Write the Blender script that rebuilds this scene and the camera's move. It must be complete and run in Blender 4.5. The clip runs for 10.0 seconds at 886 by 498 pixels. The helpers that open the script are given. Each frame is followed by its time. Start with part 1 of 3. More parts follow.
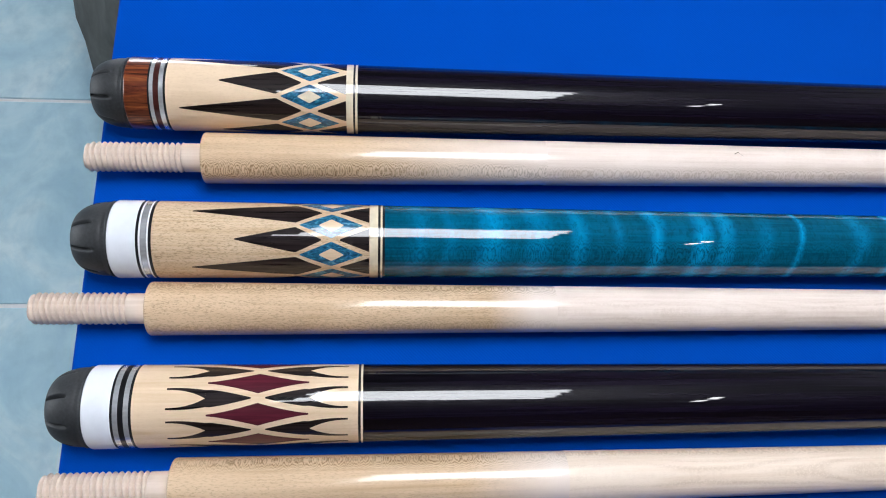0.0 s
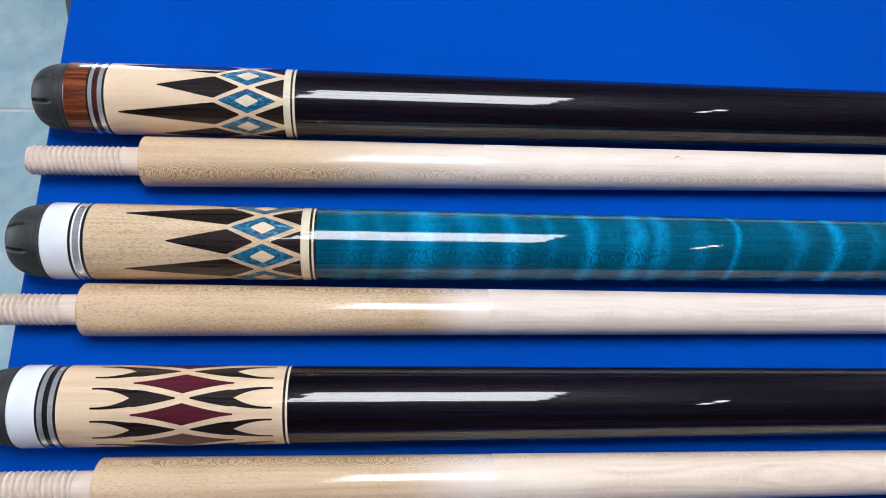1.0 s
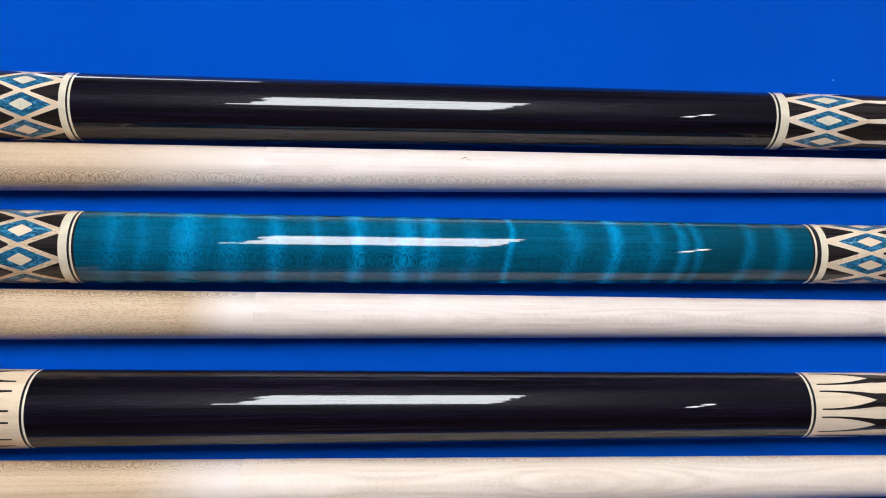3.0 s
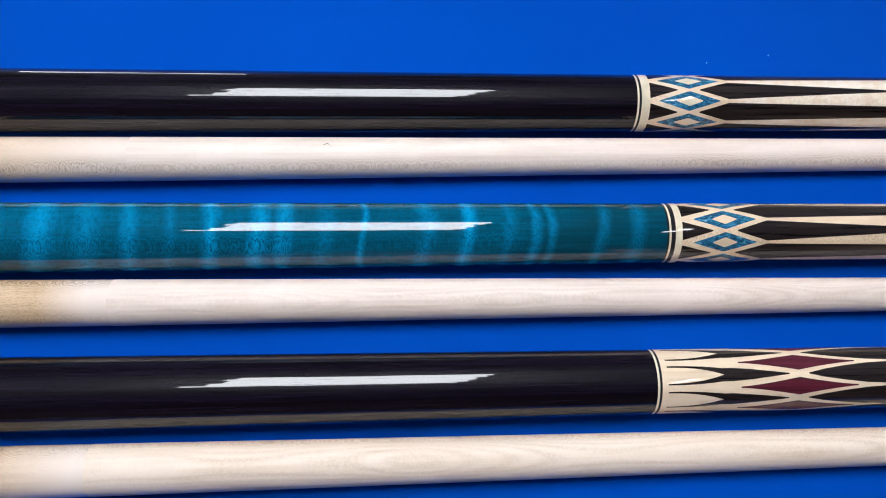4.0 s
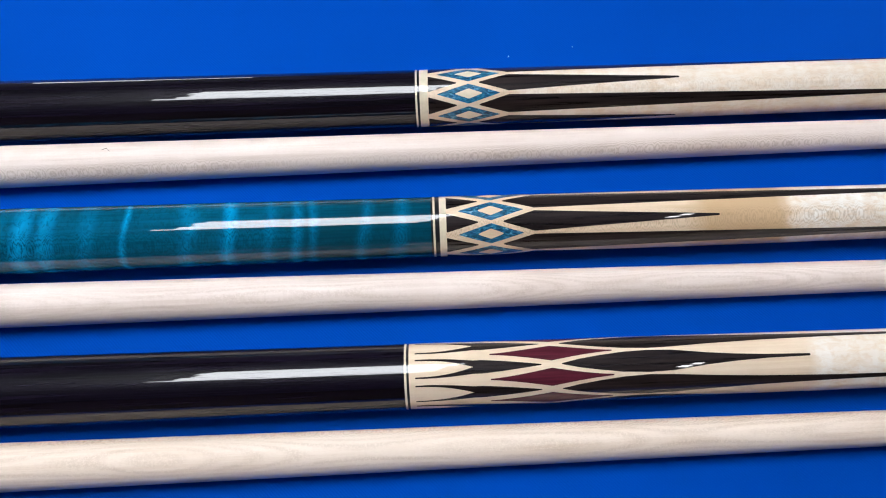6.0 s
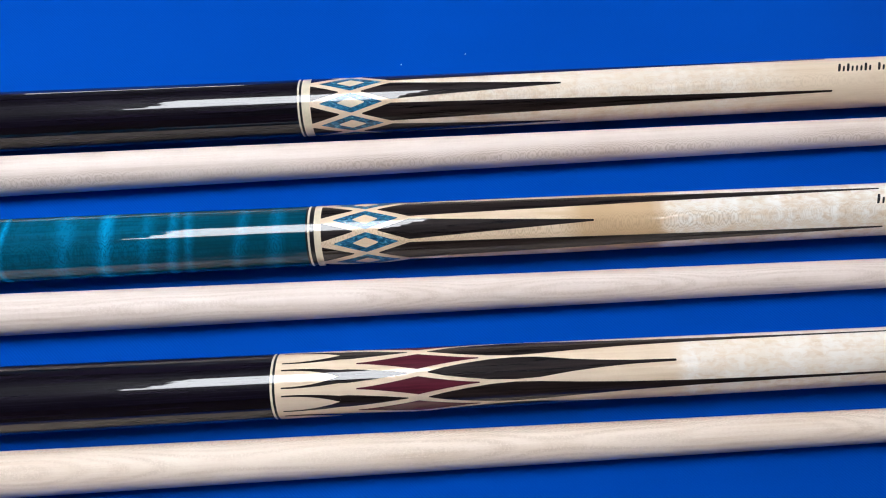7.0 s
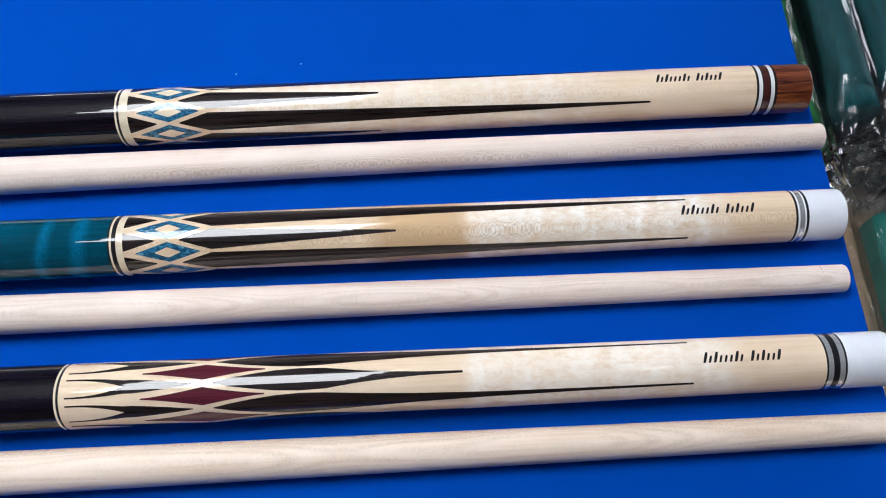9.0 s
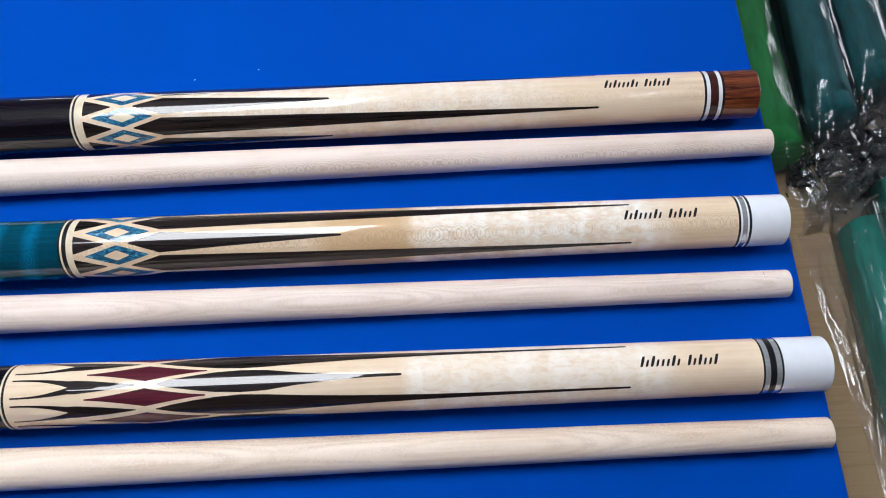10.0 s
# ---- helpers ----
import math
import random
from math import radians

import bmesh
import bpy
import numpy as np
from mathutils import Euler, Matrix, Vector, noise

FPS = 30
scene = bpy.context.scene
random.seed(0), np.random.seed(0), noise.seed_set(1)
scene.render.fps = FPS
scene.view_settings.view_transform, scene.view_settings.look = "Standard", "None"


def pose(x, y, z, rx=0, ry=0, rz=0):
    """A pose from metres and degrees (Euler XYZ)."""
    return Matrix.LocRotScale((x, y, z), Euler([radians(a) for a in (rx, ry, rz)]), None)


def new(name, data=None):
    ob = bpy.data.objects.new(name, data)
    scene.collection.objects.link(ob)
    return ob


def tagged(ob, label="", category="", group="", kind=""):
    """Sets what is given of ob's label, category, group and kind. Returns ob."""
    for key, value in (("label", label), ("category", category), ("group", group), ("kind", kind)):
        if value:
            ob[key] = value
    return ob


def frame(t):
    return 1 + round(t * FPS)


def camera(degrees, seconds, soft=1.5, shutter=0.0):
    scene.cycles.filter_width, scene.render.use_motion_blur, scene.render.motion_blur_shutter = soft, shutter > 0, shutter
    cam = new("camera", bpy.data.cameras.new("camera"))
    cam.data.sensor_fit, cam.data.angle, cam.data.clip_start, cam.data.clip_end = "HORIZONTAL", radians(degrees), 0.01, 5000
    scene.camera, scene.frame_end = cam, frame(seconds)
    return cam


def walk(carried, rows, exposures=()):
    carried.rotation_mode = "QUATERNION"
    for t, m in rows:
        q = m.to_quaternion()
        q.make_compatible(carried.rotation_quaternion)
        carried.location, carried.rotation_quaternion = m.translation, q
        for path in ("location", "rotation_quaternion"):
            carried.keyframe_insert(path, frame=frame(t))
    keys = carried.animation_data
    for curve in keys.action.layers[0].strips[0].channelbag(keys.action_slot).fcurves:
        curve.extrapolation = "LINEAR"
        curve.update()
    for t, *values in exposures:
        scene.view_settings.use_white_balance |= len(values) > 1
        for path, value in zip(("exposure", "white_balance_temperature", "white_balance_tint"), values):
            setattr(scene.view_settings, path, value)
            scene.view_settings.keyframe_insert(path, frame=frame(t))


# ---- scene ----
# ---------- camera ----------
cam = camera(59.9, 10.0, soft=1.1)
PATH = [
    (0, 0.0191, -0.1061, 0.3304, -15.33, -71.28, 14.94),
    (0.5, 0.0342, -0.1077, 0.3308, -13.61, -70.99, 13.43),
    (1, 0.0538, -0.1106, 0.3327, -11.39, -70.69, 11.34),
    (1.5, 0.0784, -0.1136, 0.3313, -9.36, -70.40, 9.40),
    (2, 0.1049, -0.1142, 0.3326, -7.75, -70.04, 7.79),
    (2.5, 0.1298, -0.1139, 0.3327, -7.45, -70.14, 7.57),
    (2.7, 0.1412, -0.1138, 0.3321, -7.41, -70.03, 7.54),
    (3.8, 0.2106, -0.1235, 0.3341, -6.94, -69.61, 6.03),
    (4, 0.2229, -0.1265, 0.3335, -6.68, -69.34, 5.67),
    (4.5, 0.2546, -0.1335, 0.3302, -5.78, -68.51, 4.55),
    (5, 0.2881, -0.1344, 0.3311, -2.09, -68.63, 0.57),
    (5.5, 0.3143, -0.1386, 0.3286, -0.31, -68.23, -1.48),
    (7, 0.3967, -0.1389, 0.3289, 1.42, -67.66, -4.18),
    (7.5, 0.4235, -0.1379, 0.3259, 1.47, -67.43, -4.44),
    (8, 0.4448, -0.1386, 0.3245, 1.45, -67.34, -4.42),
    (8.5, 0.4659, -0.1381, 0.3274, 1.60, -67.37, -4.39),
    (9, 0.4835, -0.1411, 0.3256, 1.97, -67.02, -4.50),
    (9.5, 0.4974, -0.1418, 0.3268, 2.83, -66.76, -5.15),
    (10, 0.5121, -0.1432, 0.3277, 3.85, -66.68, -6.05),
]
walk(cam, [(t, pose(x, y, z, 90 + pitch, 0, yaw) @ pose(0, 0, 0, 0, 0, roll)) for t, x, y, z, yaw, pitch, roll in PATH], [(0.0, -0.10), (2.5, -0.08), (5.0, -0.01), (7.5, -0.06), (10.0, 0.03)])

# ---------- light ----------
world = bpy.data.worlds.new("world")
scene.world = world
world.use_nodes = True
wn = world.node_tree.nodes
sky = wn.new("ShaderNodeTexSky")
sky.sky_type = "NISHITA"
sky.sun_disc = False
sky.sun_elevation = radians(40)
sky.sun_rotation = radians(20)
world.node_tree.links.new(sky.outputs[0], wn["Background"].inputs[0])
wn["Background"].inputs[1].default_value = 0.08

FLOOR_Z = -0.72
CEIL_Z = 2.25
X0, X1, Y0, Y1 = -3.2, 3.6, -3.0, 3.4  # the room


def area_lamp(name, m, sx, sy, watts, colour):
    d = bpy.data.lights.new(name, "AREA")
    d.shape, d.size, d.size_y, d.energy, d.color = "RECTANGLE", sx, sy, watts, colour
    o = new(name, d)
    o.matrix_world = m
    return o


# daylight in the doorway; the east and west lamps are fill in added, unseen windows
area_lamp("door_daylight", pose(-1.0, Y1 - 0.02, -0.32, 90, 0, 180), 1.02, 0.72, 22, (0.86, 0.93, 1.0))
area_lamp("east_daylight", pose(X1 - 0.02, 1.75, 0.9, 0, 90, 0), 1.3, 2.3, 76, (0.88, 0.94, 1.0))
area_lamp("west_daylight", pose(X0 + 0.02, 0.5, 0.7, 0, -90, 0), 1.3, 1.5, 64, (0.88, 0.94, 1.0))


# ---------- materials ----------
def material(name):
    m = bpy.data.materials.new(name)
    m.use_nodes = True
    return m, m.node_tree.nodes, m.node_tree.links, m.node_tree.nodes["Principled BSDF"]


def coords(n, l, scale, rand=False):
    """Object coordinates scaled per axis; rand shifts them from object to object."""
    tc = n.new("ShaderNodeTexCoord")
    mp = n.new("ShaderNodeMapping")
    mp.inputs["Scale"].default_value = scale
    l.new(tc.outputs["Object"], mp.inputs["Vector"])
    if rand:
        oi = n.new("ShaderNodeObjectInfo")
        ml = n.new("ShaderNodeMath")
        ml.operation = "MULTIPLY"
        ml.inputs[1].default_value = 40.0
        cb = n.new("ShaderNodeCombineXYZ")
        l.new(oi.outputs["Random"], ml.inputs[0])
        for i in range(3):
            l.new(ml.outputs[0], cb.inputs[i])
        l.new(cb.outputs[0], mp.inputs["Location"])
    return mp.outputs[0]


def noise_tex(n, l, vec, scale, detail=4.0, rough=0.55, warp=0.0):
    t = n.new("ShaderNodeTexNoise")
    t.inputs["Scale"].default_value = scale
    t.inputs["Detail"].default_value = detail
    t.inputs["Roughness"].default_value = rough
    t.inputs["Distortion"].default_value = warp
    l.new(vec, t.inputs["Vector"])
    return t.outputs["Fac"]


def ramp(n, l, fac, *stops):
    r = n.new("ShaderNodeValToRGB")
    e = r.color_ramp.elements
    while len(e) < len(stops):
        e.new(0.5)
    for el, (p, c) in zip(e, stops):
        el.position, el.color = p, (*c, 1) if len(c) == 3 else c
    l.new(fac, r.inputs[0])
    return r.outputs[0]


def blend(n, l, a, b, fac, kind="MIX"):
    m = n.new("ShaderNodeMix")
    m.data_type, m.blend_type = "RGBA", kind
    for sock, v in ((m.inputs[0], fac), (m.inputs[6], a), (m.inputs[7], b)):
        if isinstance(v, (int, float)):
            sock.default_value = v
        elif isinstance(v, tuple):
            sock.default_value = (*v, 1)
        else:
            l.new(v, sock)
    return m.outputs[2]


def bump(n, l, bsdf, height, strength, dist):
    b = n.new("ShaderNodeBump")
    b.inputs["Strength"].default_value = strength
    b.inputs["Distance"].default_value = dist
    l.new(height, b.inputs["Height"])
    l.new(b.outputs[0], bsdf.inputs["Normal"])


def lacquer(b, coat=1.0, rough=0.35, coat_rough=0.015):
    b.inputs["Specular IOR Level"].default_value = 0.15
    b.inputs["Roughness"].default_value = rough
    b.inputs["Coat Weight"].default_value = coat
    b.inputs["Coat Roughness"].default_value = coat_rough


def math_node(n, l, op, a, b=None, c=None):
    m = n.new("ShaderNodeMath")
    m.operation = op
    for i, v in enumerate((a, b, c)):
        if v is None:
            continue
        if isinstance(v, (int, float)):
            m.inputs[i].default_value = v
        else:
            l.new(v, m.inputs[i])
    return m.outputs[0]


def grey(v):
    return (v, v, v)


def along(n, l):
    """Distance along the stick, in metres."""
    tc = n.new("ShaderNodeTexCoord")
    sx = n.new("ShaderNodeSeparateXYZ")
    l.new(tc.outputs["Object"], sx.inputs[0])
    return sx.outputs[0]


def layers(n, l, facing, radius, width, wave, drift, pitch, strength, beat=520):
    """Growth layers cut by the round surface: rings and arches along the line where the layers lie flat.
    facing: that line's angle from the top; wave: height of the curly figure; drift: of the slow bends."""
    a = radians(facing)
    tc = n.new("ShaderNodeTexCoord")
    sp = n.new("ShaderNodeSeparateXYZ")
    l.new(tc.outputs["Object"], sp.inputs[0])
    y, z = sp.outputs[1], math_node(n, l, "SUBTRACT", sp.outputs[2], radius)
    depth = math_node(n, l, "ADD", math_node(n, l, "MULTIPLY", y, math.sin(a)), math_node(n, l, "MULTIPLY", z, math.cos(a)))
    side = math_node(n, l, "SUBTRACT", math_node(n, l, "MULTIPLY", y, math.cos(a)), math_node(n, l, "MULTIPLY", z, math.sin(a)))
    fine = noise_tex(n, l, coords(n, l, (beat, 60, 60), True), 1.0, 1.0, 0.4)
    slow = noise_tex(n, l, coords(n, l, (9, 14, 14), True), 1.0, 1.5, 0.5)
    f = math_node(n, l, "MULTIPLY_ADD", fine, wave, depth)
    f = math_node(n, l, "MULTIPLY_ADD", slow, drift, f)
    f = math_node(n, l, "DIVIDE", math_node(n, l, "PINGPONG", f, pitch / 2), pitch / 2)
    line = ramp(n, l, f, (0.15, grey(1)), (0.70, grey(0)))
    gaps = noise_tex(n, l, coords(n, l, (1300, 1300, 1300), True), 1.0, 2, 0.6)
    line = blend(n, l, (0, 0, 0), line, ramp(n, l, gaps, (0.36, grey(0.25)), (0.54, grey(1))))
    mask = n.new("ShaderNodeMapRange")
    mask.inputs["From Min"].default_value, mask.inputs["From Max"].default_value = width, width * 0.45
    l.new(math_node(n, l, "ABSOLUTE", side), mask.inputs["Value"])
    fade = ramp(n, l, noise_tex(n, l, coords(n, l, (11, 20, 20), True), 1.0, 2), (0.36, grey(0.45 * strength)), (0.52, grey(strength)))
    return blend(n, l, (0, 0, 0), blend(n, l, (0, 0, 0), line, mask.outputs[0]), fade)


def wood(name, dark, light, fleck, gloss, fleck_amount=0.5, coat_rough=0.015, rough=0.5, far=None, rings=(), painted_sheen=None, tan=None):
    """Pale turned wood: long grain, soft silvery clouding, fine pores and cut growth layers.
    painted sheen (from, to, strength): lacquer shimmer put into the colour; tan: (from, to) of a darker stretch."""
    m, n, l, b = material(name)
    grain = noise_tex(n, l, coords(n, l, (9, 520, 520), True), 1.0, 6, 0.65)
    cloud = noise_tex(n, l, coords(n, l, (16, 50, 50), True), 1.0, 3, 0.6, 0.5)
    pores = noise_tex(n, l, coords(n, l, (620, 2400, 2400), True), 1.0, 2, 0.6, 0.3)
    where = noise_tex(n, l, coords(n, l, (12, 60, 60), True), 1.0, 2)
    base = blend(n, l, dark, light, ramp(n, l, grain, (0.32, grey(0)), (0.66, grey(1))))
    base = blend(n, l, base, light, ramp(n, l, cloud, (0.42, grey(0)), (0.62, grey(0.8))))
    fm = blend(n, l, (0, 0, 0), ramp(n, l, pores, (0.50, grey(0)), (0.66, grey(1))), ramp(n, l, where, (0.35, grey(0.4 * fleck_amount)), (0.65, grey(fleck_amount))))
    base = blend(n, l, base, fleck, fm)
    x = along(n, l)
    if tan:
        w = math_node(n, l, "MULTIPLY_ADD", noise_tex(n, l, coords(n, l, (30, 60, 60)), 1.0, 2), 0.012, x)
        k = ramp(n, l, math_node(n, l, "MULTIPLY", math_node(n, l, "SUBTRACT", w, tan[0]), 1 / (tan[1] - tan[0])), (0.0, grey(0)), (0.2, grey(0.75)), (0.85, grey(0.75)), (1.0, grey(0)))
        base = blend(n, l, base, (0.58, 0.375, 0.195), k)
    if painted_sheen:
        # view-dependent shimmer of the lacquered figure, painted as a paler base colour
        s0, s1, amount = painted_sheen
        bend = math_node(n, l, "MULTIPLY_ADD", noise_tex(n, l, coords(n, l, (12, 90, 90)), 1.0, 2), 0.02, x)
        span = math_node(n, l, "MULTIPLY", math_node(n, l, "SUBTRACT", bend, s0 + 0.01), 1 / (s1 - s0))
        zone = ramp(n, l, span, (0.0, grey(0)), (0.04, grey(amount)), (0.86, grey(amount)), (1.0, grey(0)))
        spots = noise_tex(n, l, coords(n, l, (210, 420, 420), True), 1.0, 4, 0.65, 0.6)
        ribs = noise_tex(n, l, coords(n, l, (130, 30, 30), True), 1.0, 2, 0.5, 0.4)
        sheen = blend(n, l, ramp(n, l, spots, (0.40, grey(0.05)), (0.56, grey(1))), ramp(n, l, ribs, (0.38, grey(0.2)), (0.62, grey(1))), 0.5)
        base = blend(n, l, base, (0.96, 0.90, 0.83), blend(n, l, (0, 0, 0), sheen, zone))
    if far:
        mr = n.new("ShaderNodeMapRange")
        mr.inputs["From Min"].default_value, mr.inputs["From Max"].default_value = far[1:]
        l.new(x, mr.inputs["Value"])
        base = blend(n, l, base, far[0], mr.outputs[0])
    for r in rings:
        lines = layers(n, l, *r)
        if far:
            lines = blend(n, l, lines, (0, 0, 0), math_node(n, l, "MULTIPLY", mr.outputs[0], 0.5))
        base = blend(n, l, base, fleck, lines)
    l.new(base, b.inputs["Base Color"])
    if gloss:
        lacquer(b, 1.0, rough, coat_rough)
    else:
        b.inputs["Roughness"].default_value = 0.5
        b.inputs["Specular IOR Level"].default_value = 0.35
        bump(n, l, b, grain, 0.15, 0.0002)
    return m


MAPLE = wood("maple_lacquered", (0.70, 0.495, 0.32), (0.84, 0.645, 0.46), (0.58, 0.39, 0.24), True, 0.22)
MAPLE_FIG = wood("figured_maple", (0.58, 0.40, 0.24), (0.76, 0.58, 0.41), (0.34, 0.22, 0.12), True, 0.9)
MAPLE_BLUE = wood("pale_sheen_maple", (0.72, 0.53, 0.36), (0.87, 0.70, 0.53), (0.50, 0.34, 0.21), True, 0.12, painted_sheen=(0.375, 0.565, 0.6), rings=((-26, 0.0132, 0.0045, 0.0013, 0.003, 0.00036, 0.22),))
MAPLE_WINE = wood("mottled_sheen_maple", (0.72, 0.53, 0.36), (0.87, 0.70, 0.53), (0.56, 0.39, 0.25), True, 0.12, painted_sheen=(0.484, 0.600, 0.8))
MAPLE_SHEEN = wood("figured_sheen_maple", (0.70, 0.505, 0.325), (0.85, 0.67, 0.49), (0.45, 0.30, 0.17), True, 0.15, painted_sheen=(0.489, 0.606, 1.0), tan=(0.45, 0.498), rings=((-27, 0.0127, 0.006, 0.0022, 0.003, 0.00040, 0.5),))
# sealed joint end and raw body of each shaft: the angle of the flat grain differs
END_TONES = ((0.59, 0.405, 0.25), (0.75, 0.55, 0.375), (0.29, 0.18, 0.095))
RAW_TONES = ((0.74, 0.60, 0.52), (0.89, 0.76, 0.69), (0.50, 0.36, 0.27))
PALE = (0.87, 0.735, 0.655)
SHAFT_ENDS = [wood("sealed_maple", *END_TONES, True, am, 0.085, 0.5, fd, rg) for fd, am, rg in (
    ((PALE, 0.010, 0.090), 0.35, ((-52, 0.0109, 0.0062, 0.0027, 0.004, 0.00042, 1.0),)),
    ((PALE, 0.066, 0.086), 0.65, ((46, 0.0107, 0.0050, 0.0014, 0.004, 0.00038, 0.8), (-60, 0.0107, 0.004, 0.0012, 0.004, 0.00036, 0.35))),
    ((PALE, 0.055, 0.090), 0.40, ((54, 0.0109, 0.0060, 0.0025, 0.004, 0.00042, 0.9),)))]
WARM_TONES = ((0.77, 0.60, 0.47), (0.90, 0.755, 0.64), (0.46, 0.31, 0.20))
SHAFT_BODIES = [wood("raw_maple", *tones, False, 0.14, rings=rg) for tones, rg in (
    (RAW_TONES, ((-52, 0.0090, 0.0048, 0.0014, 0.004, 0.00040, 0.5),)),
    (RAW_TONES, ((-20, 0.0085, 0.0075, 0.0004, 0.010, 0.00080, 0.30),)),
    (WARM_TONES, ((-6, 0.0085, 0.0080, 0.0003, 0.012, 0.00120, 0.30), (58, 0.0090, 0.0040, 0.0014, 0.004, 0.00040, 0.40))))]
PIN_WOOD = wood("turned_pin_wood", (0.66, 0.53, 0.44), (0.80, 0.67, 0.58), (0.50, 0.37, 0.27), False, 0.1)


def plain(name, colour, rough=0.4, coat=0.0, metal=0.0, vary=0.0, scale=(300, 300, 300)):
    m, n, l, b = material(name)
    if vary:
        f = noise_tex(n, l, coords(n, l, scale, True), 1.0, 4)
        lo = tuple(c * (1 - vary) for c in colour)
        hi = tuple(min(1, c * (1 + vary)) for c in colour)
        l.new(ramp(n, l, f, (0.3, lo), (0.7, hi)), b.inputs["Base Color"])
    else:
        b.inputs["Base Color"].default_value = (*colour, 1)
    b.inputs["Roughness"].default_value = rough
    b.inputs["Metallic"].default_value = metal
    b.inputs["Coat Weight"].default_value = coat
    b.inputs["Coat Roughness"].default_value = 0.015
    if coat:
        b.inputs["Specular IOR Level"].default_value = 0.1
    return m


EBONY = plain("ebony_lacquered", (0.0034, 0.0018, 0.0060), 0.4, 1.0, vary=0.95, scale=(9, 420, 420))


def brushed(m):
    """Fine lengthwise polishing marks in the lacquer."""
    n, l = m.node_tree.nodes, m.node_tree.links
    f = noise_tex(n, l, coords(n, l, (5, 900, 900)), 1.0, 3, 0.6)
    bp = n.new("ShaderNodeBump")
    bp.inputs["Strength"].default_value = 0.3
    bp.inputs["Distance"].default_value = 0.00003
    l.new(f, bp.inputs["Height"])
    l.new(bp.outputs[0], n["Principled BSDF"].inputs["Coat Normal"])
    return m


brushed(EBONY)
EBONY_INLAY = plain("ebony_inlay", (0.0135, 0.0085, 0.0085), 0.5, 1.0, vary=0.85, scale=(25, 900, 900))
WINE_INLAY = plain("purpleheart_inlay", (0.085, 0.011, 0.022), 0.5, 1.0, vary=0.3, scale=(40, 900, 900))
CREAM = plain("cream_ring", (0.76, 0.66, 0.50), 0.4, 1.0, vary=0.08)
BLACK_RING = plain("black_ring", (0.01, 0.01, 0.012), 0.35, 1.0)
SILVER = plain("silver_ring", (0.80, 0.82, 0.85), 0.24, 1.0, 0.7, vary=0.12, scale=(200, 900, 900))
DARK_RED = plain("dark_red_ring", (0.055, 0.014, 0.012), 0.4, 1.0, vary=0.3)
WHITE = plain("white_plastic", (0.82, 0.85, 0.92), 0.35, 0.7, vary=0.02)
WHITE_RING = plain("white_ring", (0.78, 0.79, 0.82), 0.35, 1.0)
MARK = plain("dark_grain_mark", (0.16, 0.11, 0.08), 0.6, vary=0.3)
INK = plain("black_ink", (0.012, 0.010, 0.012), 0.5, 1.0)


def rosewood():
    m, n, l, b = material("rosewood")
    g = noise_tex(n, l, coords(n, l, (26, 330, 330), True), 1.0, 5, 0.68, 1.6)
    c = noise_tex(n, l, coords(n, l, (60, 130, 130)), 1.0, 2)
    base = ramp(n, l, g, (0.36, (0.014, 0.004, 0.003)), (0.42, (0.075, 0.016, 0.008)), (0.52, (0.155, 0.036, 0.014)), (0.68, (0.29, 0.088, 0.027)))
    l.new(blend(n, l, base, (0.10, 0.028, 0.012), ramp(n, l, c, (0.45, (0, 0, 0)), (0.7, (0.6, 0.6, 0.6)))), b.inputs["Base Color"])
    lacquer(b)
    return m


ROSEWOOD = rosewood()


def abalone():
    m, n, l, b = material("blue_shell_inlay")
    v = n.new("ShaderNodeTexVoronoi")
    v.inputs["Scale"].default_value = 1.0
    l.new(coords(n, l, (420, 700, 700), True), v.inputs["Vector"])
    f = noise_tex(n, l, coords(n, l, (240, 560, 560), True), 1.0, 4, 0.6, 1.6)
    base = ramp(n, l, f, (0.34, (0.006, 0.04, 0.085)), (0.50, (0.012, 0.11, 0.21)), (0.60, (0.035, 0.21, 0.37)), (0.72, (0.25, 0.48, 0.62)))
    l.new(blend(n, l, base, v.outputs["Color"], 0.08, "OVERLAY"), b.inputs["Base Color"])
    lacquer(b, 1.0, 0.3)
    return m


SHELL = abalone()


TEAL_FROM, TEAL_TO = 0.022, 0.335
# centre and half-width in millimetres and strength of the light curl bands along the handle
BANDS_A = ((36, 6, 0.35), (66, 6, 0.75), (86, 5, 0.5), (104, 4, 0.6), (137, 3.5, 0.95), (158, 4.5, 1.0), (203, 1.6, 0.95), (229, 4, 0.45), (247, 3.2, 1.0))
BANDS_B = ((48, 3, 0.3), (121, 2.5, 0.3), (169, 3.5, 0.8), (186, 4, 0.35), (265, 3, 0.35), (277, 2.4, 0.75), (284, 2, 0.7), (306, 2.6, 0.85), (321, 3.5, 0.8))


